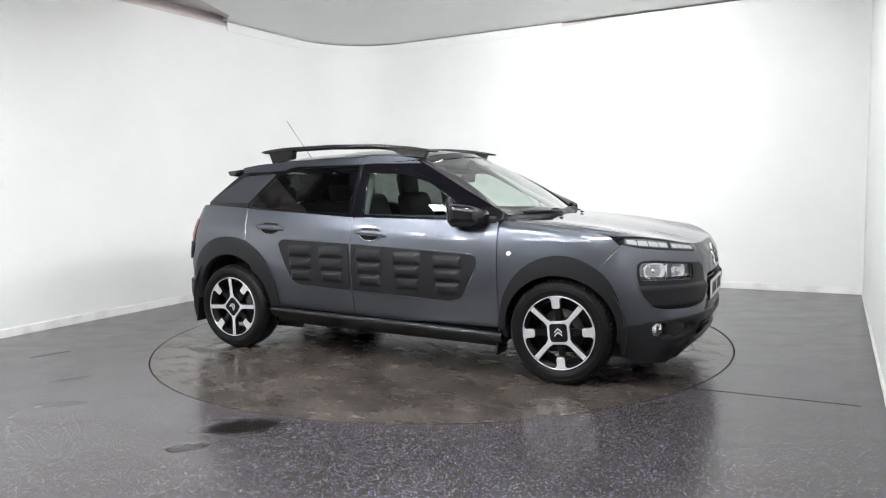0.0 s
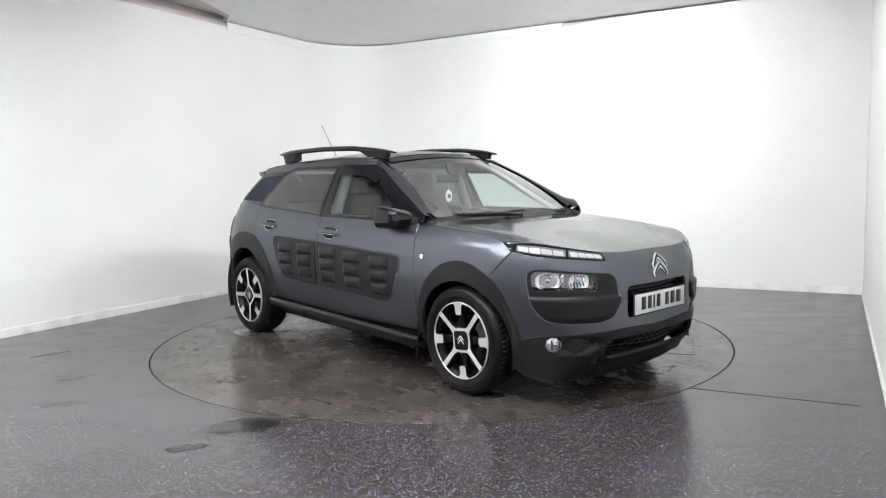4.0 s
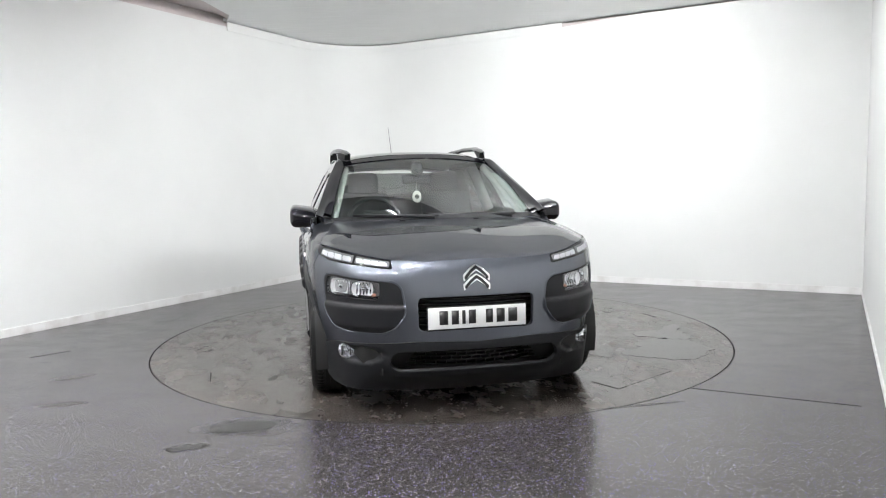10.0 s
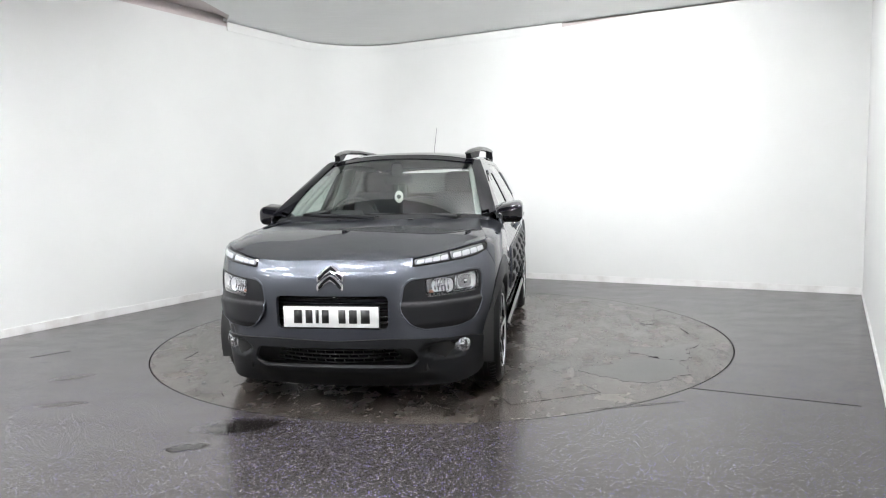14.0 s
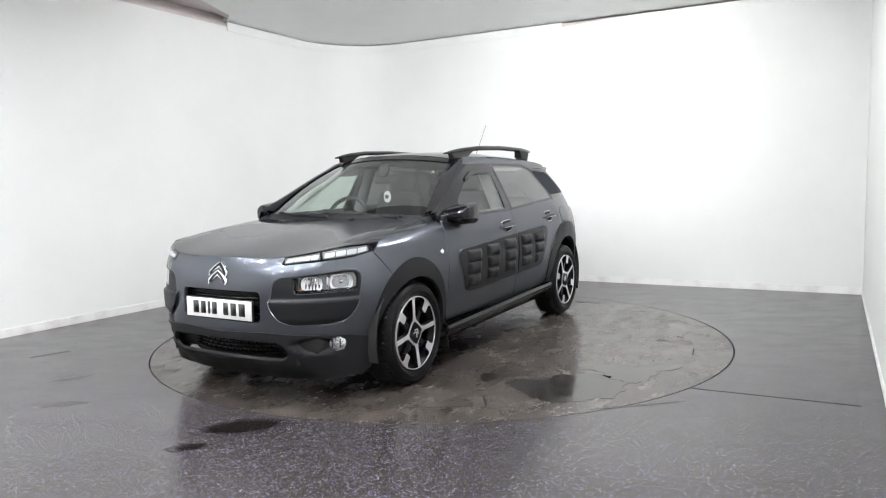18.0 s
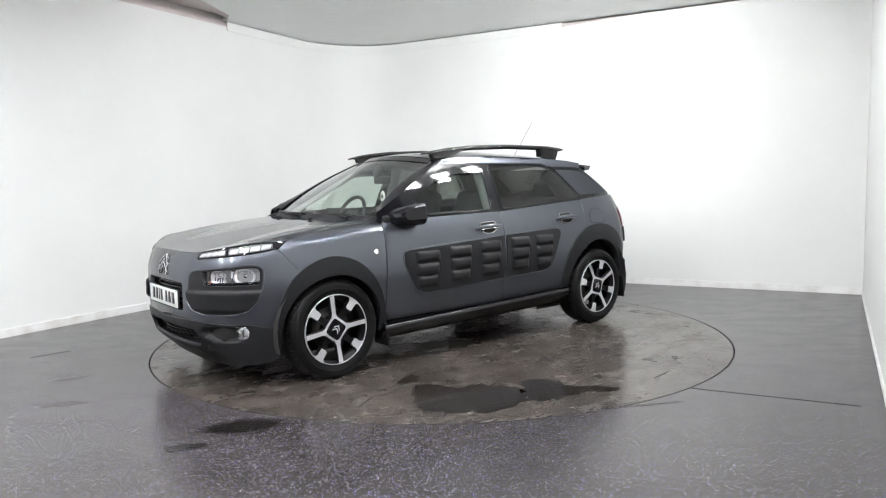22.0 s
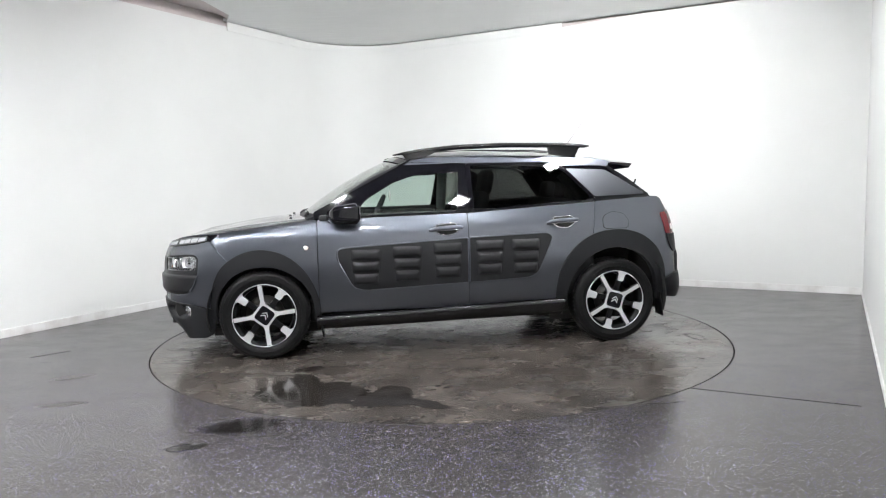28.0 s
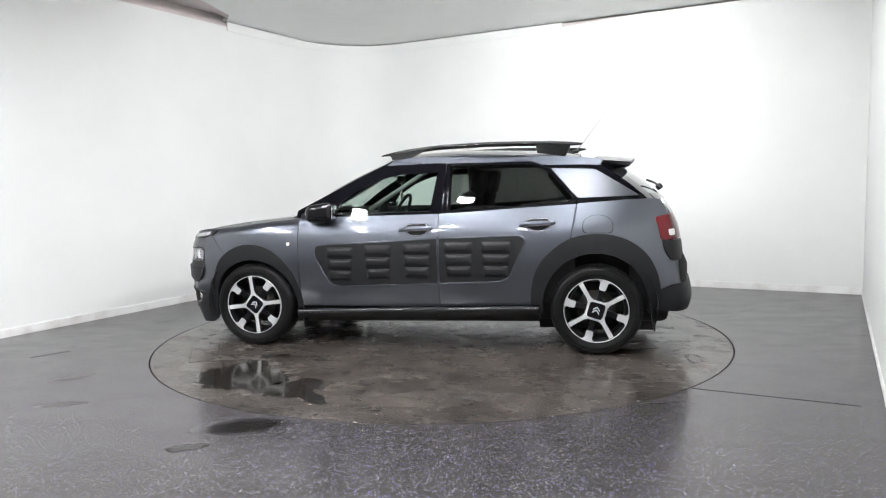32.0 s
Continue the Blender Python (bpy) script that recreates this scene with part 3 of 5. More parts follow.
ROLL_V = [.955, .95, .925, .893, .848, .80]
ROLL_W = [.10, .105, .12, .11, .075, .05]


def wing(u, v):
    """The front wing: the skin, rolled over inwards along its top."""
    u, v = np.asarray(u, float), np.asarray(v, float)
    x = np.interp(np.abs(u), ARC, OUTLINE[:, 0])
    v0, w = np.interp(x, ROLL_X, ROLL_V), np.interp(x, ROLL_X, ROLL_W)
    t = np.clip((v - v0) / 0.13, 0, 1.2) * math.pi / 2
    z = np.where(v < v0, v, v0 + 0.062 * np.sin(np.minimum(t, math.pi / 2)))
    p = belt(u, z)
    s = np.where(u < 0, -1.0, 1.0)
    p[..., 1] -= s * np.where(v < v0, 0, w * (1 - np.cos(t)))
    k = np.clip((1.78 - x) / .25, 0, 1)[..., None]
    return p * k + belt(u, v) * (1 - k)


def wing_top(x):
    return float(np.interp(x, [.7, 1.0, 1.3, 1.5, 1.6, 1.7], [1.085, 1.055, 1.018, .955, .922, .905]))


def outward(p, n):
    c = np.stack([np.clip(p[..., 0], -1.2, 1.1), 0 * p[..., 0], np.clip(p[..., 2], .5, .8)], -1)
    f = np.sign(np.sum((p - c) * n, -1, keepdims=True))
    return n * np.where(f == 0, 1, f)


def sheet(loops, fn=belt, du=.06, dv=.05, depth=.016, lift=0.0, crown=0.0, flip=False):
    """A curved panel with rolled edges: outlines in (u, v), cut into a net, laid on the skin fn. crown pads out its middle."""
    bm = bmesh.new()
    edges = []
    for loop in loops:
        vs = [bm.verts.new((-p[0] if flip else p[0], p[1], 0)) for p in loop]
        edges += [bm.edges.new((vs[i], vs[(i + 1) % len(vs)])) for i in range(len(vs))]
    bmesh.ops.triangle_fill(bm, edges=edges, use_beauty=True, use_dissolve=False)
    lo = [min(v.co[k] for v in bm.verts) for k in (0, 1)]
    hi = [max(v.co[k] for v in bm.verts) for k in (0, 1)]
    for k, step in ((0, du), (1, dv)):
        n = max(1, math.ceil((hi[k] - lo[k]) / step))
        for i in range(1, n):
            co, no = [0, 0, 0], [0, 0, 0]
            co[k], no[k] = lo[k] + (hi[k] - lo[k]) * i / n, 1
            bmesh.ops.bisect_plane(bm, geom=bm.verts[:] + bm.edges[:] + bm.faces[:], dist=1e-5, plane_co=co, plane_no=no)
    bmesh.ops.remove_doubles(bm, verts=bm.verts[:], dist=2e-5)
    bm.verts.index_update()
    q = np.array([v.co[:2] for v in bm.verts])
    tri = [[v.index for v in f.verts] for f in bm.faces]
    rim = []
    for e in bm.edges:
        if len(e.link_faces) == 1:
            f = e.link_faces[0]
            d = e.verts[1].co - e.verts[0].co
            o = np.array((d.y, -d.x))
            o /= max(np.hypot(*o), 1e-9)
            c = f.calc_center_median()
            if np.dot(o, np.array(((e.verts[0].co.x + e.verts[1].co.x) / 2 - c.x, (e.verts[0].co.y + e.verts[1].co.y) / 2 - c.y))) < 0:
                o = -o
            rim.append((e.verts[0].index, e.verts[1].index, o))
    bm.free()
    e = 2e-3
    p = fn(q[:, 0], q[:, 1])
    pu, pv = (fn(q[:, 0] + e, q[:, 1]) - fn(q[:, 0] - e, q[:, 1])) / (2 * e), (fn(q[:, 0], q[:, 1] + e) - fn(q[:, 0], q[:, 1] - e)) / (2 * e)
    n = np.cross(pu, pv)
    n /= np.maximum(np.linalg.norm(n, axis=1, keepdims=True), 1e-9)
    n = outward(p, n)
    p = p + n * lift
    out2 = np.zeros_like(q)
    for a, b, o in rim:
        out2[a] += o
        out2[b] += o
    ring = sorted({i for a, b, _ in rim for i in (a, b)})
    at = {i: k for k, i in enumerate(ring)}
    w = out2[ring]
    w /= np.maximum(np.hypot(*w.T)[:, None], 1e-9)
    o3 = pu[ring] * w[:, :1] + pv[ring] * w[:, 1:]
    o3 -= n[ring] * np.sum(o3 * n[ring], 1, keepdims=True)
    o3 /= np.maximum(np.linalg.norm(o3, axis=1, keepdims=True), 1e-9)
    r, m, k = 0.003, len(q), len(ring)
    pts = np.concatenate([p, p[ring] + o3 * r - n[ring] * r, p[ring] + o3 * r - n[ring] * depth])
    slant = n[ring] * .45 + o3 * .89
    nor = np.concatenate([n, slant, o3])
    faces = []
    for f in tri:
        g = np.cross(p[f[1]] - p[f[0]], p[f[2]] - p[f[0]])
        faces.append(f if np.dot(g, n[f[0]]) >= 0 else f[::-1])
    for a, b, _ in rim:
        for i, j, base in ((a, b, 0), (a, b, 1)):
            f = [i, j, m + at[j], m + at[i]] if base == 0 else [m + at[i], m + at[j], m + k + at[j], m + k + at[i]]
            g = np.cross(pts[f[1]] - pts[f[0]], pts[f[2]] - pts[f[0]])
            faces.append(f if np.dot(g, nor[m + at[a]]) >= 0 else f[::-1])
    return mesh_of("panel", pts, faces, nor)


def net(p, thick=0.0):
    """A surface from a grid of points, with true normals; thick gives it a back."""
    p = np.asarray(p, float)
    r, c = p.shape[:2]
    du, dv = np.gradient(p, axis=0), np.gradient(p, axis=1)
    n = np.cross(du, dv)
    n /= np.maximum(np.linalg.norm(n, axis=2, keepdims=True), 1e-9)
    n = outward(p, n)
    faces = []
    for i in range(r - 1):
        for j in range(c - 1):
            f = [i * c + j, i * c + j + 1, (i + 1) * c + j + 1, (i + 1) * c + j]
            q = p.reshape(-1, 3)
            g = np.cross(q[f[2]] - q[f[0]], q[f[3]] - q[f[1]])
            faces.append(f if np.dot(g, n[i, j]) >= 0 else f[::-1])
    pts, nor = p.reshape(-1, 3), n.reshape(-1, 3)
    if thick > 0:
        k = len(pts)
        loop = [j for j in range(c)] + [i * c + c - 1 for i in range(1, r)] + [(r - 1) * c + j for j in range(c - 2, -1, -1)] + [i * c for i in range(r - 2, 0, -1)]
        back = pts[loop] - nor[loop] * thick
        mid = pts[loop].mean(0)
        pts = np.concatenate([pts, pts[loop], back])
        o = pts[k:k + len(loop)] - mid
        o /= np.linalg.norm(o, axis=1, keepdims=True)
        nor = np.concatenate([nor, o, o])
        m = len(loop)
        for i in range(m):
            f = [k + i, k + (i + 1) % m, k + m + (i + 1) % m, k + m + i]
            g = np.cross(pts[f[1]] - pts[f[0]], pts[f[2]] - pts[f[0]])
            faces.append(f if np.dot(g, o[i]) >= 0 else f[::-1])
    return mesh_of("skin", pts, faces, nor)


def X(points):
    """Flank outline: (x, z[, r]) to (u, z[, r])."""
    return [(at_x(p[0]), *p[1:]) for p in points]


def grown(loop, d):
    """A closed outline moved outwards by d."""
    p = np.array([q[:2] for q in loop], float)
    e = np.roll(p, -1, 0) - np.roll(p, 1, 0)
    n = np.stack([e[:, 1], -e[:, 0]], 1) / np.maximum(np.hypot(*e.T)[:, None], 1e-9)
    area = np.sum(p[:, 0] * np.roll(p[:, 1], -1) - np.roll(p[:, 0], -1) * p[:, 1])
    return [tuple(q) for q in p + n * (d if area > 0 else -d)]


def circle_bits(cx, cz, rx, rz, a0, a1, n=18):
    """Points on an arc about a wheel, in (x, z); degrees from straight ahead, up."""
    return [(cx + rx * math.cos(radians(a0 + (a1 - a0) * k / n)), cz + rz * math.sin(radians(a0 + (a1 - a0) * k / n)), 0) for k in range(n + 1)]


car = new("car")
tagged(car, "dark grey metallic five-door crossover car with black cladding and roof bars", "car")
FX, RX, HUB = 1.2975, -1.2975, .3135


def both(name, loops, mat, fn=belt, label="", parent=None, **how):
    """The same panel on the left and on the right flank."""
    made = []
    for flip in (False, True):
        made.append(part(name, sheet(loops, fn, flip=flip, **how), mat, parent or car, label))
    return made


# outlines shared by neighbours
FRONT_ARCH_OUT = [(1.688, .30), (1.668, .48), (1.592, .650), (1.467, .748), (1.32, .785), (1.17, .755), (1.05, .675), (.965, .56), (.915, .42), (.90, .29)]
REAR_ARCH_OUT = [(-.845, .32), (-.85, .45), (-.885, .60), (-.985, .735), (-1.14, .828), (-1.33, .853), (-1.50, .815), (-1.63, .72), (-1.71, .58), (-1.745, .43)]


def arch(points):
    return [(*p, 0) for p in curve_through(points, 4).tolist()]


def body_panels():
    # wings
    top = [(x, wing_top(x), 0) for x in (1.58, 1.5, 1.4, 1.3, 1.15, 1.0, .93)]
    wing_loop = X([(1.655, .852, .004), (1.598, .913, 0)] + top + [(.915, .985, .01), (.915, .70, 0), (.914, .33, 0)] + [p for p in arch(FRONT_ARCH_OUT)[::-1] if p[0] < 1.515 and p[1] > .31] + [(1.522, .698, 0)])
    both("front_wing", [fillet(wing_loop, .012, 3)], PAINT, wing)
    # doors
    front_door = X([(.905, .32), (.905, .985), (.65, .988), (-.172, 1.003), (-.172, .32)])
    for d in both("front_door", [fillet(front_door, .015)], PAINT):
        door_parts(d, d.data.vertices[0].co.y < 0, True)
    rear_door = X([(-.182, .32), (-.182, 1.003), (-1.163, 1.062)] + [(-1.118, .826, .01)] + [p for p in arch(REAR_ARCH_OUT) if -1.10 < p[0] and p[1] > .36][::-1] + [(-.845, .33, .01)])
    for d in both("rear_door", [fillet(rear_door, .012)], PAINT):
        door_parts(d, d.data.vertices[0].co.y < 0, False)
    # rear quarters, running round to the tailgate
    quarter = X([(-1.173, 1.066), (-1.128, .83)] + [p for p in arch(REAR_ARCH_OUT) if p[0] < -1.14] + [(-1.755, .43), (-1.83, .49), (-1.925, .50), (-1.935, .66), (-1.90, .66), (-1.81, .66, .03), (-1.765, .72, .03), (-1.748, .80), (-1.715, .97), (-1.83, .985), (-1.90, 1.04), (-1.75, 1.092), (-1.5, 1.088)])
    both("rear_quarter", [fillet(quarter, .012)], PAINT)
    flap = fillet(X([(-1.205, .862), (-1.21, .955), (-1.29, .990), (-1.38, .975), (-1.415, .93), (-1.41, .862)]), .035)
    part("fuel_flap_joint", sheet([flap], belt, .05, .05, .002, .0015), GAP, car, "thin joint round the fuel flap")
    inner = fillet(X([(-1.209, .866), (-1.214, .953), (-1.291, .986), (-1.377, .971), (-1.411, .928), (-1.406, .866)]), .035)
    part("fuel_flap", sheet([inner], belt, .04, .04, .002, .0035), PAINT, car)
    # roof sides above the doors
    rail = X([(.27, 1.365), (-.2, 1.378), (-.84, 1.376), (-.93, 1.345), (-1.25, 1.345), (-1.33, 1.33), (-1.36, 1.375), (-1.2, 1.395), (-.85, 1.415), (-.3, 1.428), (.05, 1.42), (.20, 1.405)])
    both("roof_side", [fillet(rail, .01)], PAINT)
    # nose panel between bonnet, lamps and bumper
    edge = [(.446, .793), (.60, .806), (.75, .818), (.88, .830), (.985, .853), (1.13, .700), (1.075, .640), (1.02, .55), (1.0, .47), (.988, .372), (.90, .385), (.82, .40), (.64, .41), (.33, .425), (0, .41)]
    nose = [(-u, z) for u, z in edge[::-1][1:]] + [(-.45, .838), (-.3, .833), (0, .832), (.3, .833), (.45, .838)]
    nose = edge[:-1] + [(0, .41)] + nose
    pods = [fillet([(s * u, z) for u, z in POD], .03) for s in (1, -1)]
    grille = fillet([(-.312, .65), (.312, .65), (.308, .47), (-.308, .47)], .035)
    part("nose_panel", sheet([fillet(nose, .012), *pods, grille], belt, .05, .04, .03), PAINT, car)
    # rear face
    part("tailgate", net([[belt(U_END - s, z)[:] * (1, k, 1) for k, s in [(sg, abs(d)) for sg, d in [(1, .62), (1, .4), (1, .2), (1, 0.001), (-1, .2), (-1, .4), (-1, .62)]]] for z in (.45, .6, .75, .9, 1.0, 1.09)], .02), PAINT, car)


POD = [(.378, .567), (.378, .62), (.392, .70), (.43, .730), (.795, .763), (.873, .759), (.904, .735), (.899, .65), (.866, .55), (.80, .484), (.70, .467), (.50, .466), (.43, .495)]


def door_parts(door, right, front):
    """Pad, handle and its recess on a door."""
    flip = right
    if front:
        pad = X([(.765, .70, .05), (.768, .765, .04), (.72, .776, .03), (-.164, .822, .004), (-.164, .508, .004), (.585, .478, .05), (.66, .50, .06)])
        cols, hx, hz = (.572, .276, -.02), -.015, .897
    else:
        pad = X([(-.190, .823, .004), (-.77, .842, .02), (-.803, .815, .02), (-.69, .56, .05), (-.63, .527, .04), (-.190, .508, .004)])
        cols, hx, hz = (-.33, -.60), -.895, .927
    base = part("side_pad", sheet([fillet(pad, .02)], belt, .05, .05, .012, .010, flip=flip), BUMP, door, "matt charcoal rubbery side pad")
    lip = [tuple(float(c) for c in belt(-u if flip else u, z)) for u, z in grown(fillet(pad, .02), .0075)]
    part("pad_lip", tube([(x, y + (-.0025 if flip else .0025), z) for x, y, z in lip + lip[:1]], .0055, 8), PAINT, door, "thin bright lip round the pad")
    for cx in cols:
        for row in range(3):
            zc = (.728 + .03 * (.57 - cx) / .6 if front else .768) - .087 * row
            w = .105 - .008 * row
            part("air_pad", cushion(cx, zc, w, .039, .02, flip), BUMP, base)
    handle_set(door, hx, hz, flip)


def cushion(x, z, w, h, up, flip):
    """A low pillow on the flank."""
    n, m = 17, 13
    p = np.zeros((n, m, 3))
    sg = -1 if flip else 1
    for i in range(n):
        for j in range(m):
            a, b = -1 + 2 * i / (n - 1), -1 + 2 * j / (m - 1)
            k = (math.cos(math.pi / 2 * a ** 3) ** .8 if abs(a) < 1 else 0) * (math.cos(math.pi / 2 * abs(b) ** 1.5) ** .8 if abs(b) < 1 else 0)
            q = belt(sg * at_x(x - w * a), z + h * b)
            p[i, j] = q + np.array((0, sg * (.0102 + up * k), .0))
    return net(p)


def handle_set(door, hx, hz, flip):
    sg = -1 if flip else 1
    y = float(belt(at_x(hx), hz)[1])
    cup = fillet(X([(hx + .07, hz + .032), (hx - .075, hz + .040), (hx - .095, hz - .01), (hx - .045, hz - .046), (hx + .04, hz - .046), (hx + .085, hz - .008)]), .035)
    c = part("handle_cup", sheet([cup], belt, .03, .03, .004, .0025, flip=flip), GAP, door, "black handle recess")
    ring = [tuple(float(k) for k in belt(-u if flip else u, z)) for u, z in cup]
    part("cup_rim", tube([(a, b + sg * .003, k) for a, b, k in ring + ring[:1]], .0032, 6), CHROME, c, "thin bright rim of the handle recess")
    bar = curve_through([(hx + .125, y + .012, hz - .012), (hx + .08, y + .026, hz), (hx, y + .034, hz + .006), (hx - .09, y + .034, hz + .010), (hx - .12, y + .014, hz + .010)], 5)
    pts = [(a, b * sg, c2) for a, b, c2 in bar.tolist()]
    b = tube(pts, [.010 + .009 * math.sin(math.pi * k / (len(pts) - 1)) for k in range(len(pts))], 10)
    for v in b.verts:
        v.co.y = sg * y + (v.co.y - sg * y) * .75
    part("door_handle", b, PAINT, door)
    edge = tube([(p[0], p[1] * 1.004, p[2] - .014) for p in pts[4:-3]], .0025, 6)
    part("handle_trim", edge, CHROME, door, "thin chrome handle strip")


def window_panels():
    outer = X([(.93, .99, .01), (.93, 1.038, .01), (.24, 1.392, .05), (.10, 1.385, .05), (-.2, 1.372, .01), (-.2, 1.008, .01), (.64, .993)])
    hole = X([(.64, 1.003, .02), (-.108, 1.022, .02), (-.145, 1.318, .02), (.185, 1.312, .12), (.345, 1.25, .1), (.57, 1.12, .05)])
    both("front_window_frame", [fillet(outer, .01), fillet(hole, .02)], GLOSSBLACK, label="gloss black window frame and pillar", du=.05)
    both("front_side_window", [fillet(hole, .02)], CLEAR, label="clear tinted side glass", lift=-.006, depth=.001)
    outer = X([(-.208, 1.008), (-.208, 1.370), (-.84, 1.368, .06), (-.975, 1.315, .03), (-1.163, 1.11, .04), (-1.158, 1.068, .03)])
    hole = X([(-.232, 1.022), (-.232, 1.358), (-.83, 1.356, .06), (-.962, 1.305, .04), (-1.140, 1.11, .04), (-1.13, 1.08, .02)])
    both("rear_window_frame", [fillet(outer, .01), fillet(hole, .02)], GLOSSBLACK, label="gloss black rear window frame", du=.05)
    both("rear_side_window", [fillet(hole, .02)], PRIVACY, label="dark privacy glass", lift=-.002, depth=.001)
    # the chromed-look sliver and wind deflector over the front glass
    visor = X([(-.13, 1.30, .005), (-.14, 1.325, .01), (.19, 1.322, .1), (.36, 1.252, .02), (.35, 1.235, .01), (.18, 1.292, .1)])
    both("wind_deflector", [fillet(visor, .01)], GLOSSBLACK, label="smoked wind deflector above the window", lift=.012, depth=.003)
    # panel behind the rear doors
    dark = X([(-.87, 1.37), (-.955, 1.341), (-1.34, 1.335), (-1.66, 1.115), (-1.64, 1.092), (-1.17, 1.07), (-1.172, 1.115), (-.985, 1.322)])
    both("quarter_surround", [fillet(dark, .008)], GLOSSBLACK, label="gloss black surround of the rear pillar")
    grey = X([(-.985, 1.317), (-1.30, 1.303, .02), (-1.612, 1.118, .01), (-1.178, 1.106, .01)])
    both("quarter_panel", [fillet(grey, .01)], SATIN, label="satin grey rear pillar panel", lift=.004, depth=.004)


def cladding():
    inner = circle_bits(FX, .325, .355, .345, -8, 188, 24)
    outer = arch(FRONT_ARCH_OUT)
    both("front_arch_trim", [X(outer + [(.945, .255, 0)] + inner[::-1] + [(1.66, .26, 0)])], CLAD, label="grained black wheel arch trim", lift=.005, depth=.03)
    inner = circle_bits(RX, .34, .375, .385, -6, 186, 24)
    outer = arch(REAR_ARCH_OUT)
    both("rear_arch_trim", [X([(-.86, .27, 0)] + outer + [(-1.72, .33, 0)] + inner[::-1])], CLAD, label="grained black wheel arch trim", lift=.012, depth=.05)
    for sg in (1, -1):
        rows = []
        for x in np.linspace(.93, -.90, 24):
            k = (.93 - x) / 1.83
            zt, zb = .285 + .055 * k, .195 + .035 * k
            y = .83
            rows.append([(x, sg * (y - .03), zt + .012), (x, sg * (y + .012), zt + .008), (x, sg * (y + .026), zt - .002), (x, sg * (y + .029), zt - .024), (x, sg * (y + .014), zt - .052), (x, sg * (y - .012), zt - .075), (x, sg * (y - .03), zb), (x, sg * (y - .10), zb - .012)])
        part("sill", net(rows, .01), SILL, car, "black sill trim")
        part("mud_flap", soft_box(.012, .17, .17, .004, 2, Matrix.Translation((.90, sg * .745, .225)) @ pose(0, 0, 0, 0, 8, 0)), RUBBER, car, "black rubber mud flap")
        part("mud_flap", soft_box(.010, .13, .19, .004, 2, Matrix.Translation((-1.68, sg * .755, .27)) @ pose(0, 0, 0, 0, 8, 0)), RUBBER, car, "black rubber mud flap")
    # lower front bumper with its long grille opening
    low = [(0, .405), (.33, .42), (.64, .405), (.82, .395), (.90, .378), (.988, .366), (.988, .245), (.972, .19), (.91, .160), (.6, .133), (0, .125)]
    loop = low + [(-u, z) for u, z in low[::-1] if u > 0]
    mouth = [(-.43, .372), (.43, .372), (.475, .30), (.43, .258), (-.43, .258), (-.475, .30)]
    fogs = [[(s * .748 + .052 * math.cos(a * .524), .352 + .048 * math.sin(a * .524)) for a in range(12)] for s in (1, -1)]
    part("front_bumper", sheet([fillet(loop, .01), fillet(mouth, .03), *fogs], bumper_skin, .03, .02, .022, .008), CLAD, car, "black lower front bumper")
    # rear bumper
    b = [(at_x(-1.72), .325), (at_x(-1.74), .46), (at_x(-1.83), .49), (U_END - .001, .50), (U_END - .001, .29), (at_x(-1.86), .305)]
    both("rear_bumper", [fillet(b, .01)], CLAD, label="black rear bumper", lift=.02, depth=.05)
    p = [(at_x(-1.75), .80), (at_x(-1.765), .73), (at_x(-1.81), .665), (at_x(-1.92), .665), (at_x(-1.93), .80)]
    both("rear_pad", [fillet(p, .025)], BUMP, label="matt charcoal pad below the rear lamp", lift=.012, depth=.02)


def bumper_skin(u, z):
    """The lower bumper, hollowed out beside each fog lamp."""
    u, z = np.asarray(u, float), np.asarray(z, float)
    k = np.clip((np.abs(u) - .5) / .35, 0, 1)
    k = k * k * (3 - 2 * k)
    p = belt(u, np.where(z < .40, z + (.40 - z) * .5 * k, z))
    p[..., 2] = z
    e = ((np.abs(u) - .63) / .17) ** 2 + ((z - .345 - (.63 - np.abs(u)) * .05) / .055) ** 2
    k = np.clip(1 - e, 0, 1)
    k = k * k * (3 - 2 * k) * .05
    p[..., 0] -= k * .9
    p[..., 1] -= k * .4 * np.where(u < 0, -1, 1)
    return p


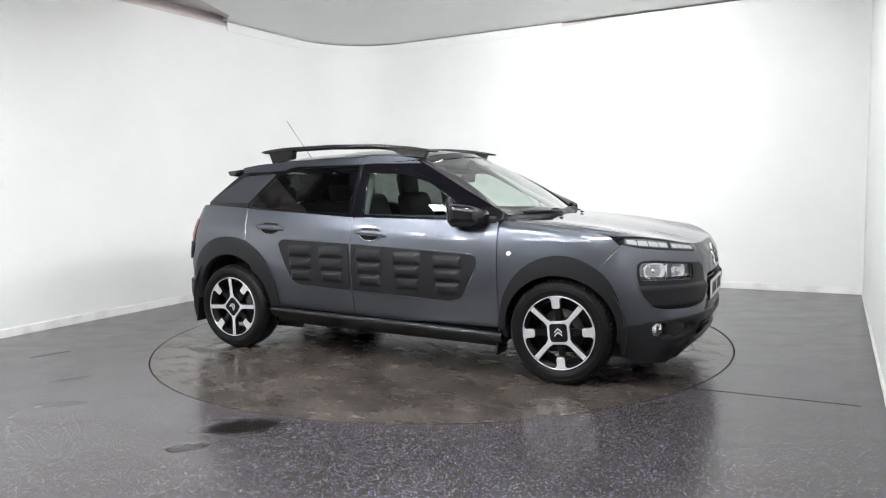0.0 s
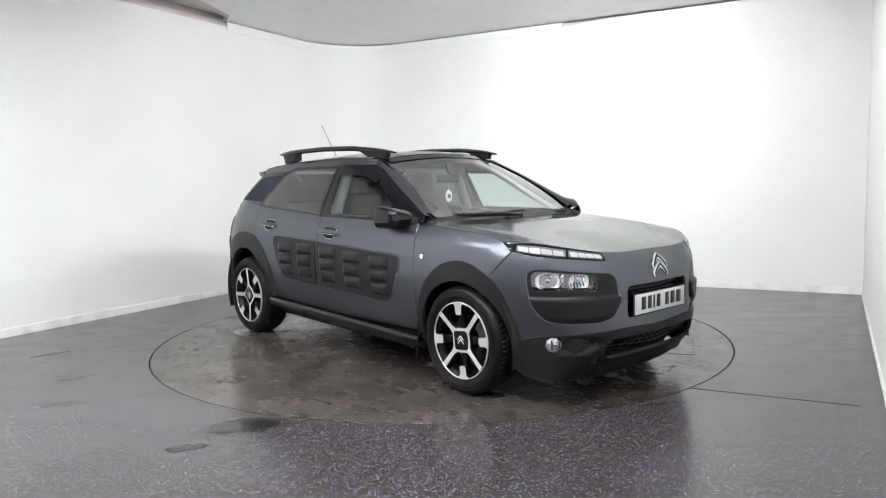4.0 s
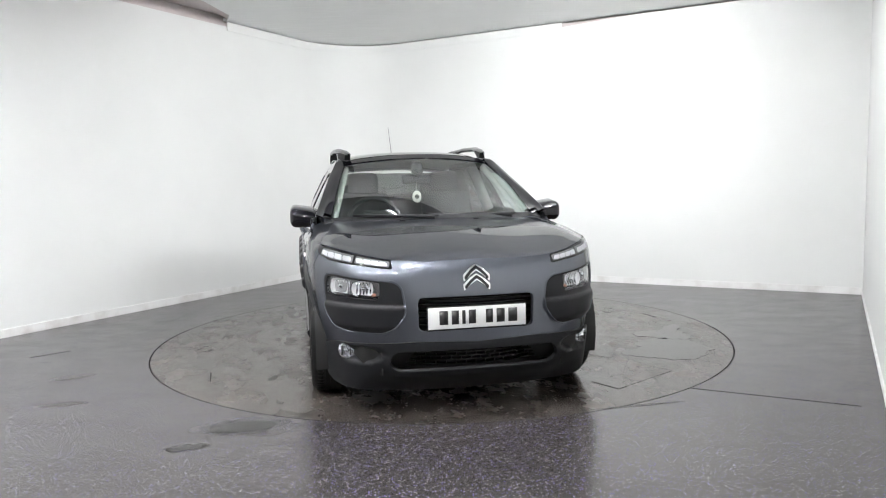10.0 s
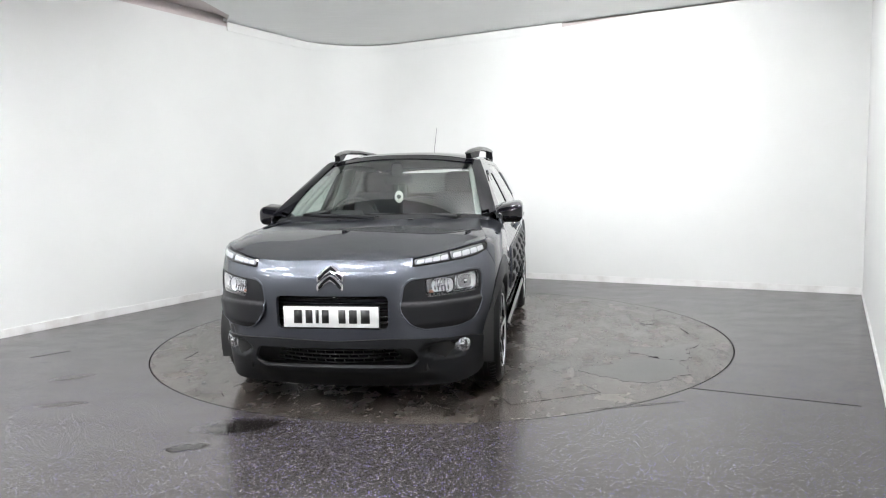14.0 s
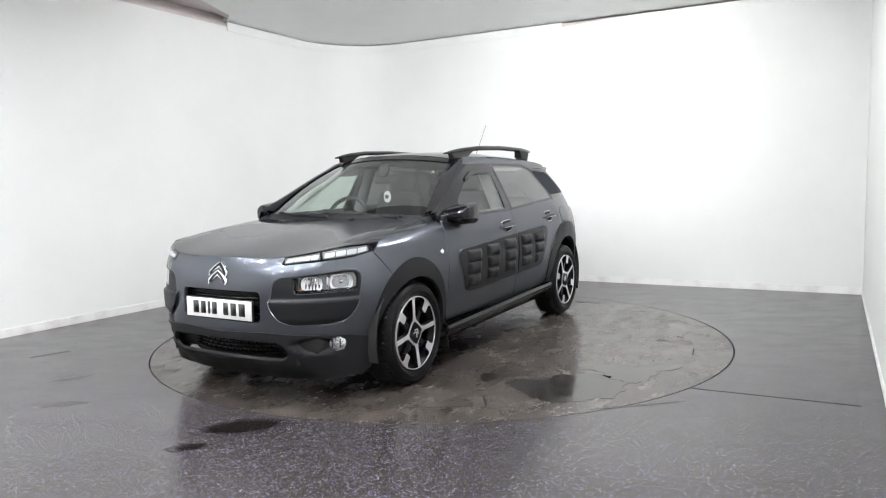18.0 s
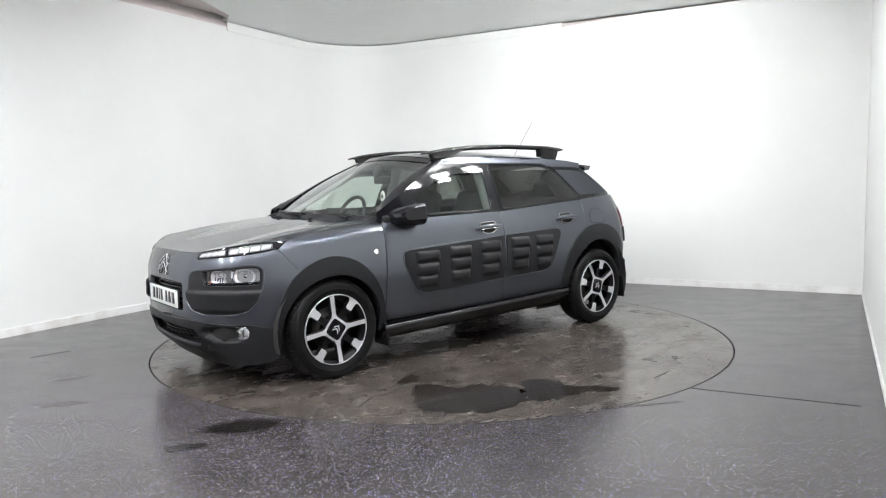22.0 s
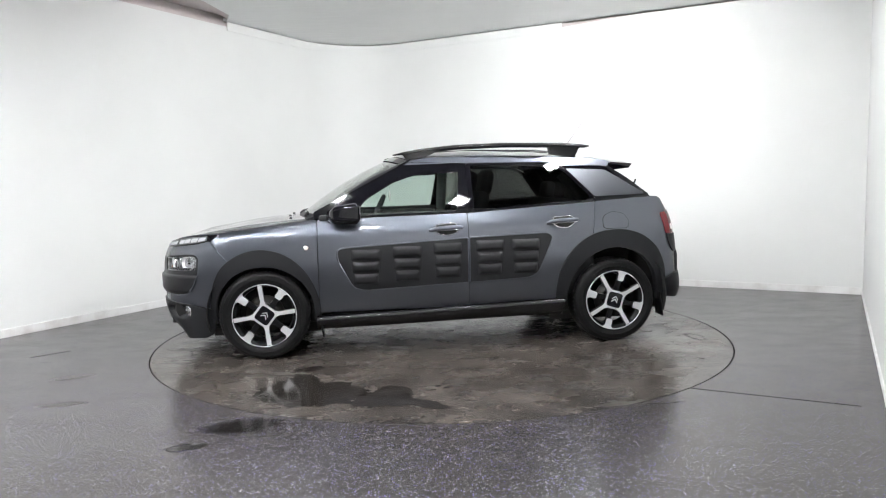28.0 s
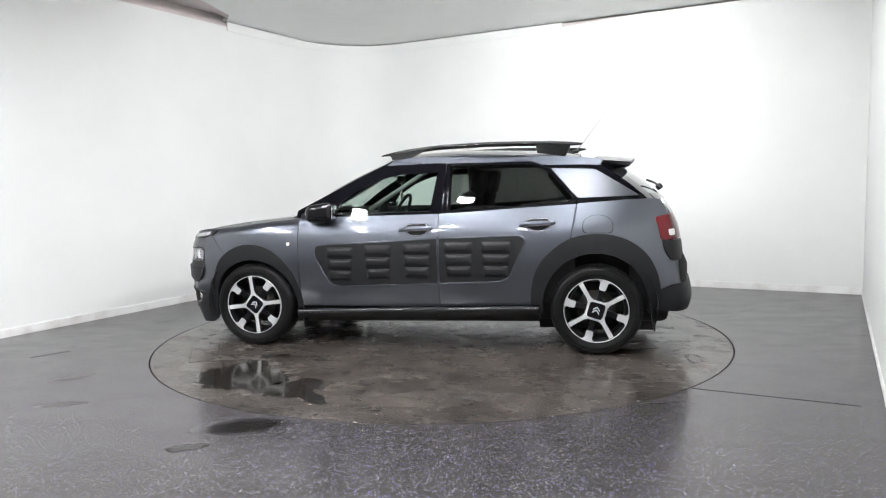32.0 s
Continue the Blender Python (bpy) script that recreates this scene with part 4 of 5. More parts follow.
def lamps():
    for flip in (False, True):
        sg = -1 if flip else 1
        pod = part("lamp_pod", sheet([fillet(POD, .03), fillet(LAMP, .02)], pod_skin, .03, .012, .03, flip=flip), BUMP, car, "matt charcoal pad round the headlamp")
        lip = [tuple(float(c) for c in pod_skin(sg * u, z)) for u, z in grown(fillet(POD, .03), .005)]
        part("pod_lip", tube([(x, y, z) for x, y, z in lip + lip[:1]], .0045, 6), PAINT, pod, "thin painted lip round the pad")
        lamp = part("headlamp", sheet([fillet(LAMP, .02)], lambda u, z: pod_skin(u, z) + np.stack([0 * u - .055, 0 * u, 0 * u], -1), .05, .05, -.022, flip=flip), REFLECTOR, car, "clear headlamp with chrome reflector")
        part("lens", sheet([fillet(LAMP, .02)], pod_skin, .05, .05, .002, -.004, flip=flip), LENS, lamp)
        back = lambda d: (lambda u, z: pod_skin(u, z) + np.stack([0 * u - d, 0 * u - sg * d * .4, 0 * u], -1))
        for name, u, z, in_by, turn, rx, rz, deep, mat, label in (("main_reflector", .785, .697, .022, .86, .068, .047, .032, FACETS, "bright faceted reflector bowl"), ("side_reflector", .612, .690, .022, .45, .066, .044, .026, FACETS, "grey inner reflector bowl")):
            q = pod_skin(sg * u, z)
            way = Vector((math.cos(turn), sg * math.sin(turn), 0))
            at = Vector((float(q[0]), float(q[1]), float(q[2]))) - way * in_by
            bowl = part(name, dish(at, way, rx, rz, deep), mat, lamp, label)
            part("bulb_shield", dome(.016 if u > .7 else .011, at - way * (deep * .45), way, .8), CHROME, bowl)
            part("bowl_rim", dish(at + way * .002, way, rx, rz, .006, .93), CHROME if u > .7 else GLOSSBLACK, bowl)
            # upright chrome bars added in the bowl only to catch light as sparkle
            for k in range(7 if u > .7 else 5):
                off = (k - (3 if u > .7 else 2)) * rx * .29
                side = Vector((-way.y, way.x, 0))
                h = rz * (1 - (off / (rx * 1.15)) ** 2) ** .5
                foot = at + side * off - way * (deep * .55)
                part("sparkle_bar", tube([foot - Vector((0, 0, h * .8)), foot + way * (-.008), foot + Vector((0, 0, h * .8))], rx * .10, 10), CHROME, bowl)
        q = pod_skin(sg * .545, .657)
        part("indicator_bulb", dome(.013, Vector((q[0] - .026, q[1] - sg * .01, q[2])), (1, .4 * sg, .05)), AMBER, lamp, "amber indicator bulb")
        q = pod_skin(sg * .698, .69)
        part("reflector_rib", soft_box(.026, .006, .090, .002, 1, Matrix.Translation((q[0] - .030, q[1] - sg * .012, q[2]))), CHROME, lamp)
        part("lamp_sill", sheet([fillet([(.512, .652), (.875, .660), (.873, .646), (.522, .638)], .004)], back(.02), .04, .02, .01, flip=flip), GLOSSBLACK, lamp)
        drl = part("running_light", sheet([fillet(DRL, .012)], wing, .05, .03, .02, .001, flip=flip), GLOSSBLACK, car, "slim running light with white light guides in black")
        for a, b in ((.462, .668), (.688, .965)):
            def row(k, us):
                lo = [float(np.interp(u, [.44, .604, .75, .88, .99, 1.06], [.797, .810, .822, .834, .858, .90])) for u in us]
                hi = [float(np.interp(u, [.44, .456, .629, .825, .95, 1.06], [.82, .836, .861, .889, .902, .915])) for u in us]
                return [(u, l + (h - l) * k) for u, l, h in zip(us, lo, hi)]
            span = list(np.linspace(a, b, 6))
            guide = part("light_guide", sheet([fillet(row(.16, span) + row(.80, span)[::-1], .006)], wing, .03, .02, .003, .004, flip=flip), GUIDE, drl, "clear light guide strip")
            step = (b - a - .012) / 4
            for k in range(4):
                us = list(np.linspace(a + .008 + step * k, a + .008 + step * k + step * .84, 3))
                part("led_block", sheet([fillet(row(.24, us) + [(u + .008, z) for u, z in row(.64, us)[::-1]], .006)], wing, .03, .02, .002, .006, flip=flip), LED, guide, "white light block")
        # fog lamp
        q = belt(sg * .748, .352)
        fog = part("fog_lamp", dome(.051, Vector((q[0] - .013, q[1] - sg * .005, q[2])), (1, .5 * sg, 0), .3), FOGLAMP, car, "round clear fog lamp")
        part("fog_lens", dome(.051, Vector((q[0] - .006, q[1] - sg * .003, q[2])), (1, .5 * sg, 0), .3), LENS, fog)
        for k in (-1, 0, 1):
            part("fog_rib", soft_box(.008, .006, .07 if k == 0 else .05, .002, 1, Matrix.Translation((q[0] + .002 - .008 * sg * k, q[1] + k * .022, q[2])) @ pose(0, 0, 0, 0, 0, sg * 24)), DARK if k else CHROME, fog)
        part("fog_bulb", dome(.016, Vector((q[0] + .002, q[1] + sg * .001, q[2])), (1, .45 * sg, 0)), CHROME, fog)
        tail = part("tail_lamp", sheet([fillet([(at_x(-1.715), .965), (at_x(-1.84), .98), (at_x(-1.925), .985), (at_x(-1.93), .815), (at_x(-1.85), .812), (at_x(-1.742), .808)], .02)], belt, .04, .04, .02, .006, flip=flip), RED, car, "red tail lamp")
        part("reversing_light", sheet([fillet([(at_x(-1.80), .875), (at_x(-1.86), .878), (at_x(-1.86), .84), (at_x(-1.803), .838)], .01)], belt, .03, .03, .002, .009, flip=flip), WHITELAMP, tail, "white reversing light")
        # side repeater on the wing
        q = belt(sg * at_x(.99), .79)
        rep = part("side_repeater", dome(.021, Vector((q[0], q[1] - sg * .004, q[2])), (0, sg, 0)), CHROME, car, "small oval chrome-rimmed side repeater")
        part("repeater_lens", dome(.014, Vector((q[0], q[1] + sg * .004, q[2])), (0, sg, 0)), WHITELAMP, rep)


LAMP = [(.505, .730), (.82, .752), (.872, .747), (.887, .72), (.879, .642), (.52, .634), (.505, .66)]
DRL = [(.440, .797), (.456, .836), (.629, .861), (.825, .889), (.95, .902), (1.06, .915, .003), (.99, .858), (.88, .834), (.75, .822), (.604, .810)]


def pod_skin(u, z):
    """The pad round the headlamp: proud of the skin below the lamp, a shelf at its foot."""
    u, z = np.asarray(u, float), np.asarray(z, float)
    p = belt(u, z)
    k = np.clip((.615 - z) / .02, 0, 1) * np.clip((z - .458) / .045, 0, 1)
    k = k * k * (3 - 2 * k)
    out = .019 * k - .003
    a = np.abs(u)
    turn = np.interp(a, [.38, .6, .8, 1.0], [.1, .5, .9, 1.15])
    p[..., 0] += out * np.cos(turn)
    p[..., 1] += out * np.sin(turn) * np.where(u < 0, -1, 1)
    return p


def dish(at, way, rx, rz, deep, inner=0.0):
    """A hollow bowl cut in flat facets that opens along way; inner leaves its middle out."""
    turn = Matrix.Translation(at) @ Vector(way).to_track_quat("Z", "Y").to_matrix().to_4x4()
    rings, seg = (6 if inner == 0 else 2), 18
    pts, faces = [], []
    for i in range(rings + 1):
        r = inner + (1 - inner) * i / rings
        for k in range(seg):
            a = 2 * math.pi * (k + .5 * (i % 2)) / seg
            x, y = math.cos(a), math.sin(a)
            sq = 1 / max(abs(x), abs(y)) ** .45
            pts.append(turn @ Vector((rx * r * x * sq, rz * r * y * sq, -deep * (1 - r * r))))
    for i in range(rings):
        for k in range(seg):
            a, b = i * seg + k, i * seg + (k + 1) % seg
            faces.append((a, b, b + seg, a + seg))
    bm = bmesh.new()
    bm.from_mesh(mesh_of("bowl", pts, faces, smooth=False))
    bmesh.ops.remove_doubles(bm, verts=bm.verts[:], dist=1e-5)
    return bm


def dome(r, at, way, squash=.45):
    bm = bmesh.new()
    bmesh.ops.create_uvsphere(bm, u_segments=20, v_segments=10, radius=r)
    turn = Vector(way).to_track_quat("Z", "Y").to_matrix().to_4x4()
    bmesh.ops.transform(bm, matrix=Matrix.Translation(at) @ turn @ Matrix.Diagonal((1, 1, squash, 1)), verts=bm.verts[:])
    for f in bm.faces:
        f.smooth = True
    return bm


# ---------------------------------------------------------------- bonnet, screen, roof
def bonnet_grid():
    """From the nose edge to the foot of the screen; the sides follow the tops of the wings."""
    half = [(0, 2.025, .832), (.2, 2.019, .833), (.36, 2.002, .836)]
    for u, z in ((.456, .838), (.54, .852), (.629, .864), (.72, .877), (.825, .892), (.95, .905), (1.06, .919)):
        q = wing(u, z)
        half.append((float(q[1]), float(q[0]), float(q[2])))
    ys, xs, zs = np.array(half).T
    wide = float(ys[-1])
    even = lambda c: np.stack([(c / wide) ** k for k in (0, 2, 4, 6, 8)], -1)
    fit_x, fit_z = (np.linalg.lstsq(even(ys), v, rcond=None)[0] for v in (xs, zs))
    nose = lambda c: np.array((even(np.float64(c * wide)) @ fit_x, c * wide, even(np.float64(c * wide)) @ fit_z))
    rear = lambda c: np.array((.93 + .13 * (1 - c * c), .69 * c, .985 + .012 * (1 - c * c)))
    rows = []
    for a in np.linspace(0, 1, 34):
        side = 1.60 + (.93 - 1.60) * a
        edge = wing(at_x(side), wing_top(side)) + np.array((0, -.004, .001))
        gap = edge - nose(1.0) * (1 - a) - rear(1.0) * a
        row = []
        for c in np.linspace(-1, 1, 61):
            m = abs(c)
            p = nose(m) * (1 - a) + rear(m) * a + gap * (.25 * m ** 2 + .75 * m ** 5)
            p[2] += (.070 * (1 - m ** 4) + .012 * (1 - m ** 2)) * a * (1 - a)
            p[1] *= -1 if c < 0 else 1
            row.append(p)
        rows.append(row)
    return rows


def screen_point(s, b):
    """Windscreen: s from foot to head, b across from -1 to 1."""
    ye = .715 + (.548 - .715) * s
    foot = np.array((.93 + .13 * (1 - b * b), 0, .995 + .01 * (1 - b * b)))
    head = np.array((.215 + .10 * (1 - b * b), 0, 1.398 + .047 * (1 - b * b)))
    p = foot + (head - foot) * s
    bow = .035 * math.sin(math.pi * s)
    return np.array((p[0] + bow * .5, ye * b, p[2] + bow * .85))


def roof_point(s, b):
    x_edge = .215 - 1.50 * s
    ye = float(np.interp(s, [0, .15, .4, .8, 1], [.548, .575, .598, .59, .555]))
    ze = float(np.interp(s, [0, .1, .35, .7, 1], [1.398, 1.412, 1.428, 1.415, 1.378]))
    rise = float(np.interp(s, [0, .1, .4, .75, 1], [.047, .055, .058, .052, .04]))
    return np.array((x_edge + .10 * (1 - s) * (1 - b * b), ye * b, ze + rise * (1 - abs(b) ** 2.6)))


def top_panels():
    hood = part("bonnet", net(bonnet_grid(), .02), PAINT, car)
    for sg in (1, -1):
        part("washer_jet", soft_box(.02, .035, .012, .004, 2, Matrix.Translation((1.13, sg * .24, .998))), CLAD, hood, "black washer jet")
    ss, bs = np.linspace(0.03, 1, 18), np.linspace(-.968, .968, 28)
    part("windscreen", net([[screen_point(s * .945, b) - np.array((.004, 0, .005)) for b in bs] for s in ss]), SCREEN, car, "clear green-tinted windscreen")
    part("screen_header", net([[screen_point(s, b) for b in np.linspace(-1, 1, 28)] for s in (.92, .94, .96, .98, 1)], .01), GLOSSBLACK, car, "black band along the top of the windscreen")
    part("scuttle", net([[screen_point(s, b) + np.array((.0, 0, -.002)) for b in np.linspace(-.95, .95, 28)] for s in (-.04, -.02, 0, .02, .045)], .02), CLAD, car, "black scuttle panel below the windscreen")
    for sg in (1, -1):
        # pillar between screen and side glass
        rows = []
        for s in np.linspace(.015, 1, 18):
            e = screen_point(max(s, 0), sg * .962) + np.array((.003, 0, .003))
            x = .93 + (.24 - .93) * s
            o = belt(sg * at_x(x), 1.038 + (1.392 - 1.038) * s)
            mid = screen_point(max(s, 0), sg * 1.0) * .72 + o * .28 + np.array((.012, sg * .006, .010))
            row = []
            for k in np.linspace(0, 1, 7):
                row.append((1 - k) ** 2 * e + 2 * k * (1 - k) * mid + k * k * o)
            rows.append(row)
        part("front_pillar", net(rows, .01), GLOSSBLACK, car, "gloss black windscreen pillar")
    part("roof", net([[roof_point(s, b) for b in np.linspace(-.9, .9, 30)] for s in np.linspace(.004, .93, 26)], .012), GLOSSBLACK, car, "dark glass roof panel")
    for sg in (1, -1):
        part("roof_edge", net([[roof_point(s, sg * b) for b in np.linspace(.905, 1.0, 5)] + [belt(sg * at_x(.215 - 1.5 * s), float(np.interp(s, [0, .1, .35, .7, 1], [1.395, 1.408, 1.424, 1.41, 1.375])))] for s in np.linspace(0, 1, 26)], .01), PAINT, car)
    # spoiler and rear screen
    rows = []
    for s in np.linspace(0, 1, 9):
        rows.append([(-1.27 - .265 * s - .05 * (1 - b * b), b * (.555 - .03 * s), 1.378 + .04 * (1 - abs(b) ** 2.6) - .02 * s - .01 * s * s) for b in np.linspace(-1, 1, 24)])
    sp = part("rear_spoiler", net(rows, .026), PAINT, car, "grey spoiler over the rear window")
    for sg in (1, -1):
        fin = closed_loft([[(x, sg * (y + d), z) for x, z in ((-1.30, 1.372), (-1.545, 1.352), (-1.520, 1.318), (-1.36, 1.300))] for y, d in ((.545, 0), (.545, .016))])
        part("spoiler_end", fin, GLOSSBLACK, sp, "gloss black end of the spoiler")
    under = [[(-1.29 - .25 * s - .045 * (1 - b * b), b * .52, 1.345 + .035 * (1 - abs(b) ** 2.6) - .004 * s) for b in np.linspace(-1, 1, 20)] for s in (0, .5, 1)]
    part("spoiler_underside", net(under), CLAD, sp)
    def rear_glass(s, b):
        return (-1.33 - .33 * s - .15 * (1 - b * b), b * (.60 + .075 * s), 1.33 - .25 * s + .02 * math.sin(math.pi * s))
    glass = part("rear_window", net([[rear_glass(s, b) for b in np.linspace(-.80, .80, 22)] for s in np.linspace(0, 1, 10)], .004), PRIVACY, car, "dark rear window")
    for sg in (1, -1):
        part("rear_window_edge", net([[rear_glass(s, sg * b) for b in np.linspace(.80, 1, 6)] for s in np.linspace(0, 1, 10)], .05), GLOSSBLACK, glass, "gloss black edge of the rear window")
    part("rear_window_foot", net([[np.array(rear_glass(s, b)) + np.array((-.002, 0, .002)) for b in np.linspace(-.80, .80, 22)] for s in (.86, .93, 1)], .004), GLOSSBLACK, glass, "black band at the foot of the rear window")
    w = part("rear_wiper", soft_box(.05, .05, .045, .012, 3, Matrix.Translation((-1.775, -.02, 1.165)) @ pose(0, 0, 0, 0, 40, 0)), CLAD, car, "black rear wiper hub")
    part("wiper_blade", tube([(-1.79, -.02, 1.16), (-1.72, .2, 1.20), (-1.66, .36, 1.22)], .008), CLAD, w)


def bar_line(x):
    """Top, thickness, half width and sideways place of a roof bar at x."""
    k = (.335 - x) / 1.535
    at = lambda xs, ys: float(np.interp(k, xs, ys))
    return (at([0, .06, .14, .3, .55, .85, .95, 1], [1.449, 1.470, 1.490, 1.514, 1.526, 1.520, 1.510, 1.500]), at([0, .06, .2, .9, .97, 1], [.010, .026, .038, .038, .028, .014]),
            at([0, .06, .2, .9, 1], [.008, .022, .030, .032, .014]), .555 + at([0, .3, .8, 1], [-.05, .0, .005, -.025]))


def closed_loft(rings):
    n = len(rings[0])
    pts = [q for r in rings for q in r]
    faces = [(i * n + j, i * n + (j + 1) % n, (i + 1) * n + (j + 1) % n, (i + 1) * n + j) for i in range(len(rings) - 1) for j in range(n)]
    faces += [tuple(range(n)), tuple((len(rings) - 1) * n + j for j in range(n))]
    bm = bmesh.new()
    bm.from_mesh(mesh_of("loft", pts, faces))
    bmesh.ops.recalc_face_normals(bm, faces=bm.faces[:])
    return bm


def roof_bars():
    for sg in (1, -1):
        rings = []
        for x in np.linspace(.335, -1.20, 40):
            zt, th, w, y = bar_line(x)
            rings.append([(x, sg * y + w * math.cos(a), zt - th * .5 + th * .5 * math.sin(a)) for a in np.linspace(0, 2 * math.pi, 15)[:-1]])
        bar = part("roof_bar", closed_loft(rings), SILL, car, "black roof bar")
        for xs in (np.linspace(.27, -.04, 9), np.linspace(-.86, -1.12, 8)):
            rings = []
            for i, x in enumerate(xs):
                zt, th, w, y = bar_line(x)
                k = i / (len(xs) - 1)
                low = 1.405 + .02 * min(1, (.27 - x) / .3) if xs[0] > 0 else 1.432 - .03 * k
                hi = zt - th * .55
                if xs[0] > 0:
                    low = max(low, hi - .005 - .085 * min(1, k / .25))
                wt = w * .85
                xl = .26 - .17 * k if xs[0] > 0 else -.875 - .20 * k
                rings.append([(x, sg * y + wt, hi), (x, sg * y - wt, hi), (xl, sg * y - wt * 1.2, low), (xl, sg * y + wt * 1.2, low)])
            bm = closed_loft(rings)
            for f in bm.faces:
                f.smooth = False
            part("bar_foot", bm, RUBBER, bar, "gloss black foot of the roof bar")
    ant = part("antenna", dome(.03, Vector((-1.13, 0, 1.455)), (0, 0, 1), .5), CLAD, car, "thin roof aerial on a black base")
    part("mast", tube([(-1.13, 0, 1.455), (-1.20, 0, 1.54), (-1.38, 0, 1.778)], [.0042, .0034, .0028], 8), MAST, ant, "thin grey aerial mast")


# ---------------------------------------------------------------- front details
def chevron(w, h, bar, drop):
    """One pointed chevron in (x, z), its arms slightly bowed."""
    top = [(-w, 0), (-w * .5, h * .55), (0, h), (w * .5, h * .55), (w, 0)]
    return top + [(x * .98, z - bar) for x, z in top[::-1]]


def front_details():
    badge = None
    for z in (.752, .706):
        for mat, grow, lift in ((CHROME, 0.0, .012), (GLOSSBLACK, .0085, .0150)):
            w, h, bar = .070 - grow, .052, .030
            loop = [(x, z + q - grow * 1.1) for x, q in ((-w, 0), (-w * .5, h * .60), (0, h), (w * .5, h * .60), (w, 0))]
            loop += [(x * .97, q - bar + 2.2 * grow) for x, q in loop[::-1]]
            me = sheet([fillet(loop, .004, 2)], belt, .03, .03, .012 if not grow else .003, lift)
            if badge is None:
                badge = part("badge", me, mat, car, "pair of chrome chevrons")
            else:
                part("badge_chevron" if mat is CHROME else "badge_inlay", me, mat, badge)
    # upper grille: dark recess with bars, plate before it
    recess = part("grille", net([[(2.045 - .11 * (y / .32) ** 2 * .5, y, z) for z in (.46, .56, .66)] for y in np.linspace(-.325, .325, 9)]), DARK, car, "black slatted upper grille")
    for z in (.635, .605, .50, .53, .565):
        part("grille_slat", net([[(2.066 - .05 * (y / .32) ** 2 + dx, y, z + dz) for dx, dz in ((-.02, .008), (0, .006), (.004, 0), (0, -.006), (-.02, -.008))] for y in np.linspace(-.31, .31, 13)]), GLOSSBLACK, recess)
    plate = part("number_plate", soft_box(.006, .52, .111, .002, 2, Matrix.Translation((2.089, 0, .5385))), PLATE, car, "white number plate with plain black bars")
    x = -.205
    for w in (.052, .044, .02, .044, None, .044, .05, .056):
        if w is None:
            x += .034
            continue
        part("bar", soft_box(.002, w * .86, .072, .0, m=Matrix.Translation((2.0925, x + w / 2, .541))), INK, plate)
        x += w + .013
    part("plate_holder", soft_box(.012, .53, .125, .004, 2, Matrix.Translation((2.080, 0, .535))), CLAD, car, "black plate holder")
    # lower grille
    low = part("lower_grille", net([[(2.02 - .22 * (y / .5) ** 2, y, z) for z in (.235, .31, .39)] for y in np.linspace(-.62, .62, 17)]), DARK, car, "black honeycomb lower grille")
    for z in (.350, .328, .306, .284):
        part("grille_slat", net([[(2.052 - .19 * (y / .5) ** 2 - (.37 - z) * .12 + dx, y, z + dz) for dx, dz in ((-.02, .005), (0, .004), (.003, 0), (0, -.004), (-.02, -.005))] for y in np.linspace(-.46, .46, 19)]), GLOSSBLACK, low)
    for r, z in enumerate((.339, .317, .295)):
        for k in range(-8, 9):
            y = (k + .5 * (r % 2)) * .052
            part("grille_rib", soft_box(.016, .006, .018, .002, 1, Matrix.Translation((2.046 - .19 * (y / .5) ** 2 - (.37 - z) * .12, y, z))), GLOSSBLACK, low)
    for sg in (1, -1):
        part("grille_end", soft_box(.21, .008, .15, .002, 1, Matrix.Translation((1.895, sg * .515, .31)) @ pose(0, 0, 0, 0, 0, sg * -14)), DARK, low, "dark end wall of the grille")
    # wipers at the foot of the windscreen
    for y0, y1, x0, x1 in ((-.02, -.50, 1.045, .99), (.52, -.05, .985, 1.03)):
        a = part("wiper", tube([(x0 + .012, y0, 1.008), (x0, (y0 * .6 + y1 * .4), 1.022), (x1 - .01, y1, 1.028)], [.013, .010, .008], 8), CLAD, car, "black windscreen wiper")
        part("blade", tube([(x0 - .005, y0 + .03, 1.018), (x1 - .015, y1 - .04, 1.03)], .009, 6), RUBBER, a)


def cowl_ends():
    """Black plastic that closes the corner between wing, pillar and screen."""
    for sg in (1, -1):
        bm = soft_box(.20, .085, .05, .02, 3, Matrix.Translation((.895, sg * .700, .990)) @ pose(0, 0, 0, 0, 14, sg * -6))
        part("cowl_end", bm, CLAD, car, "black plastic cowl end at the pillar foot")


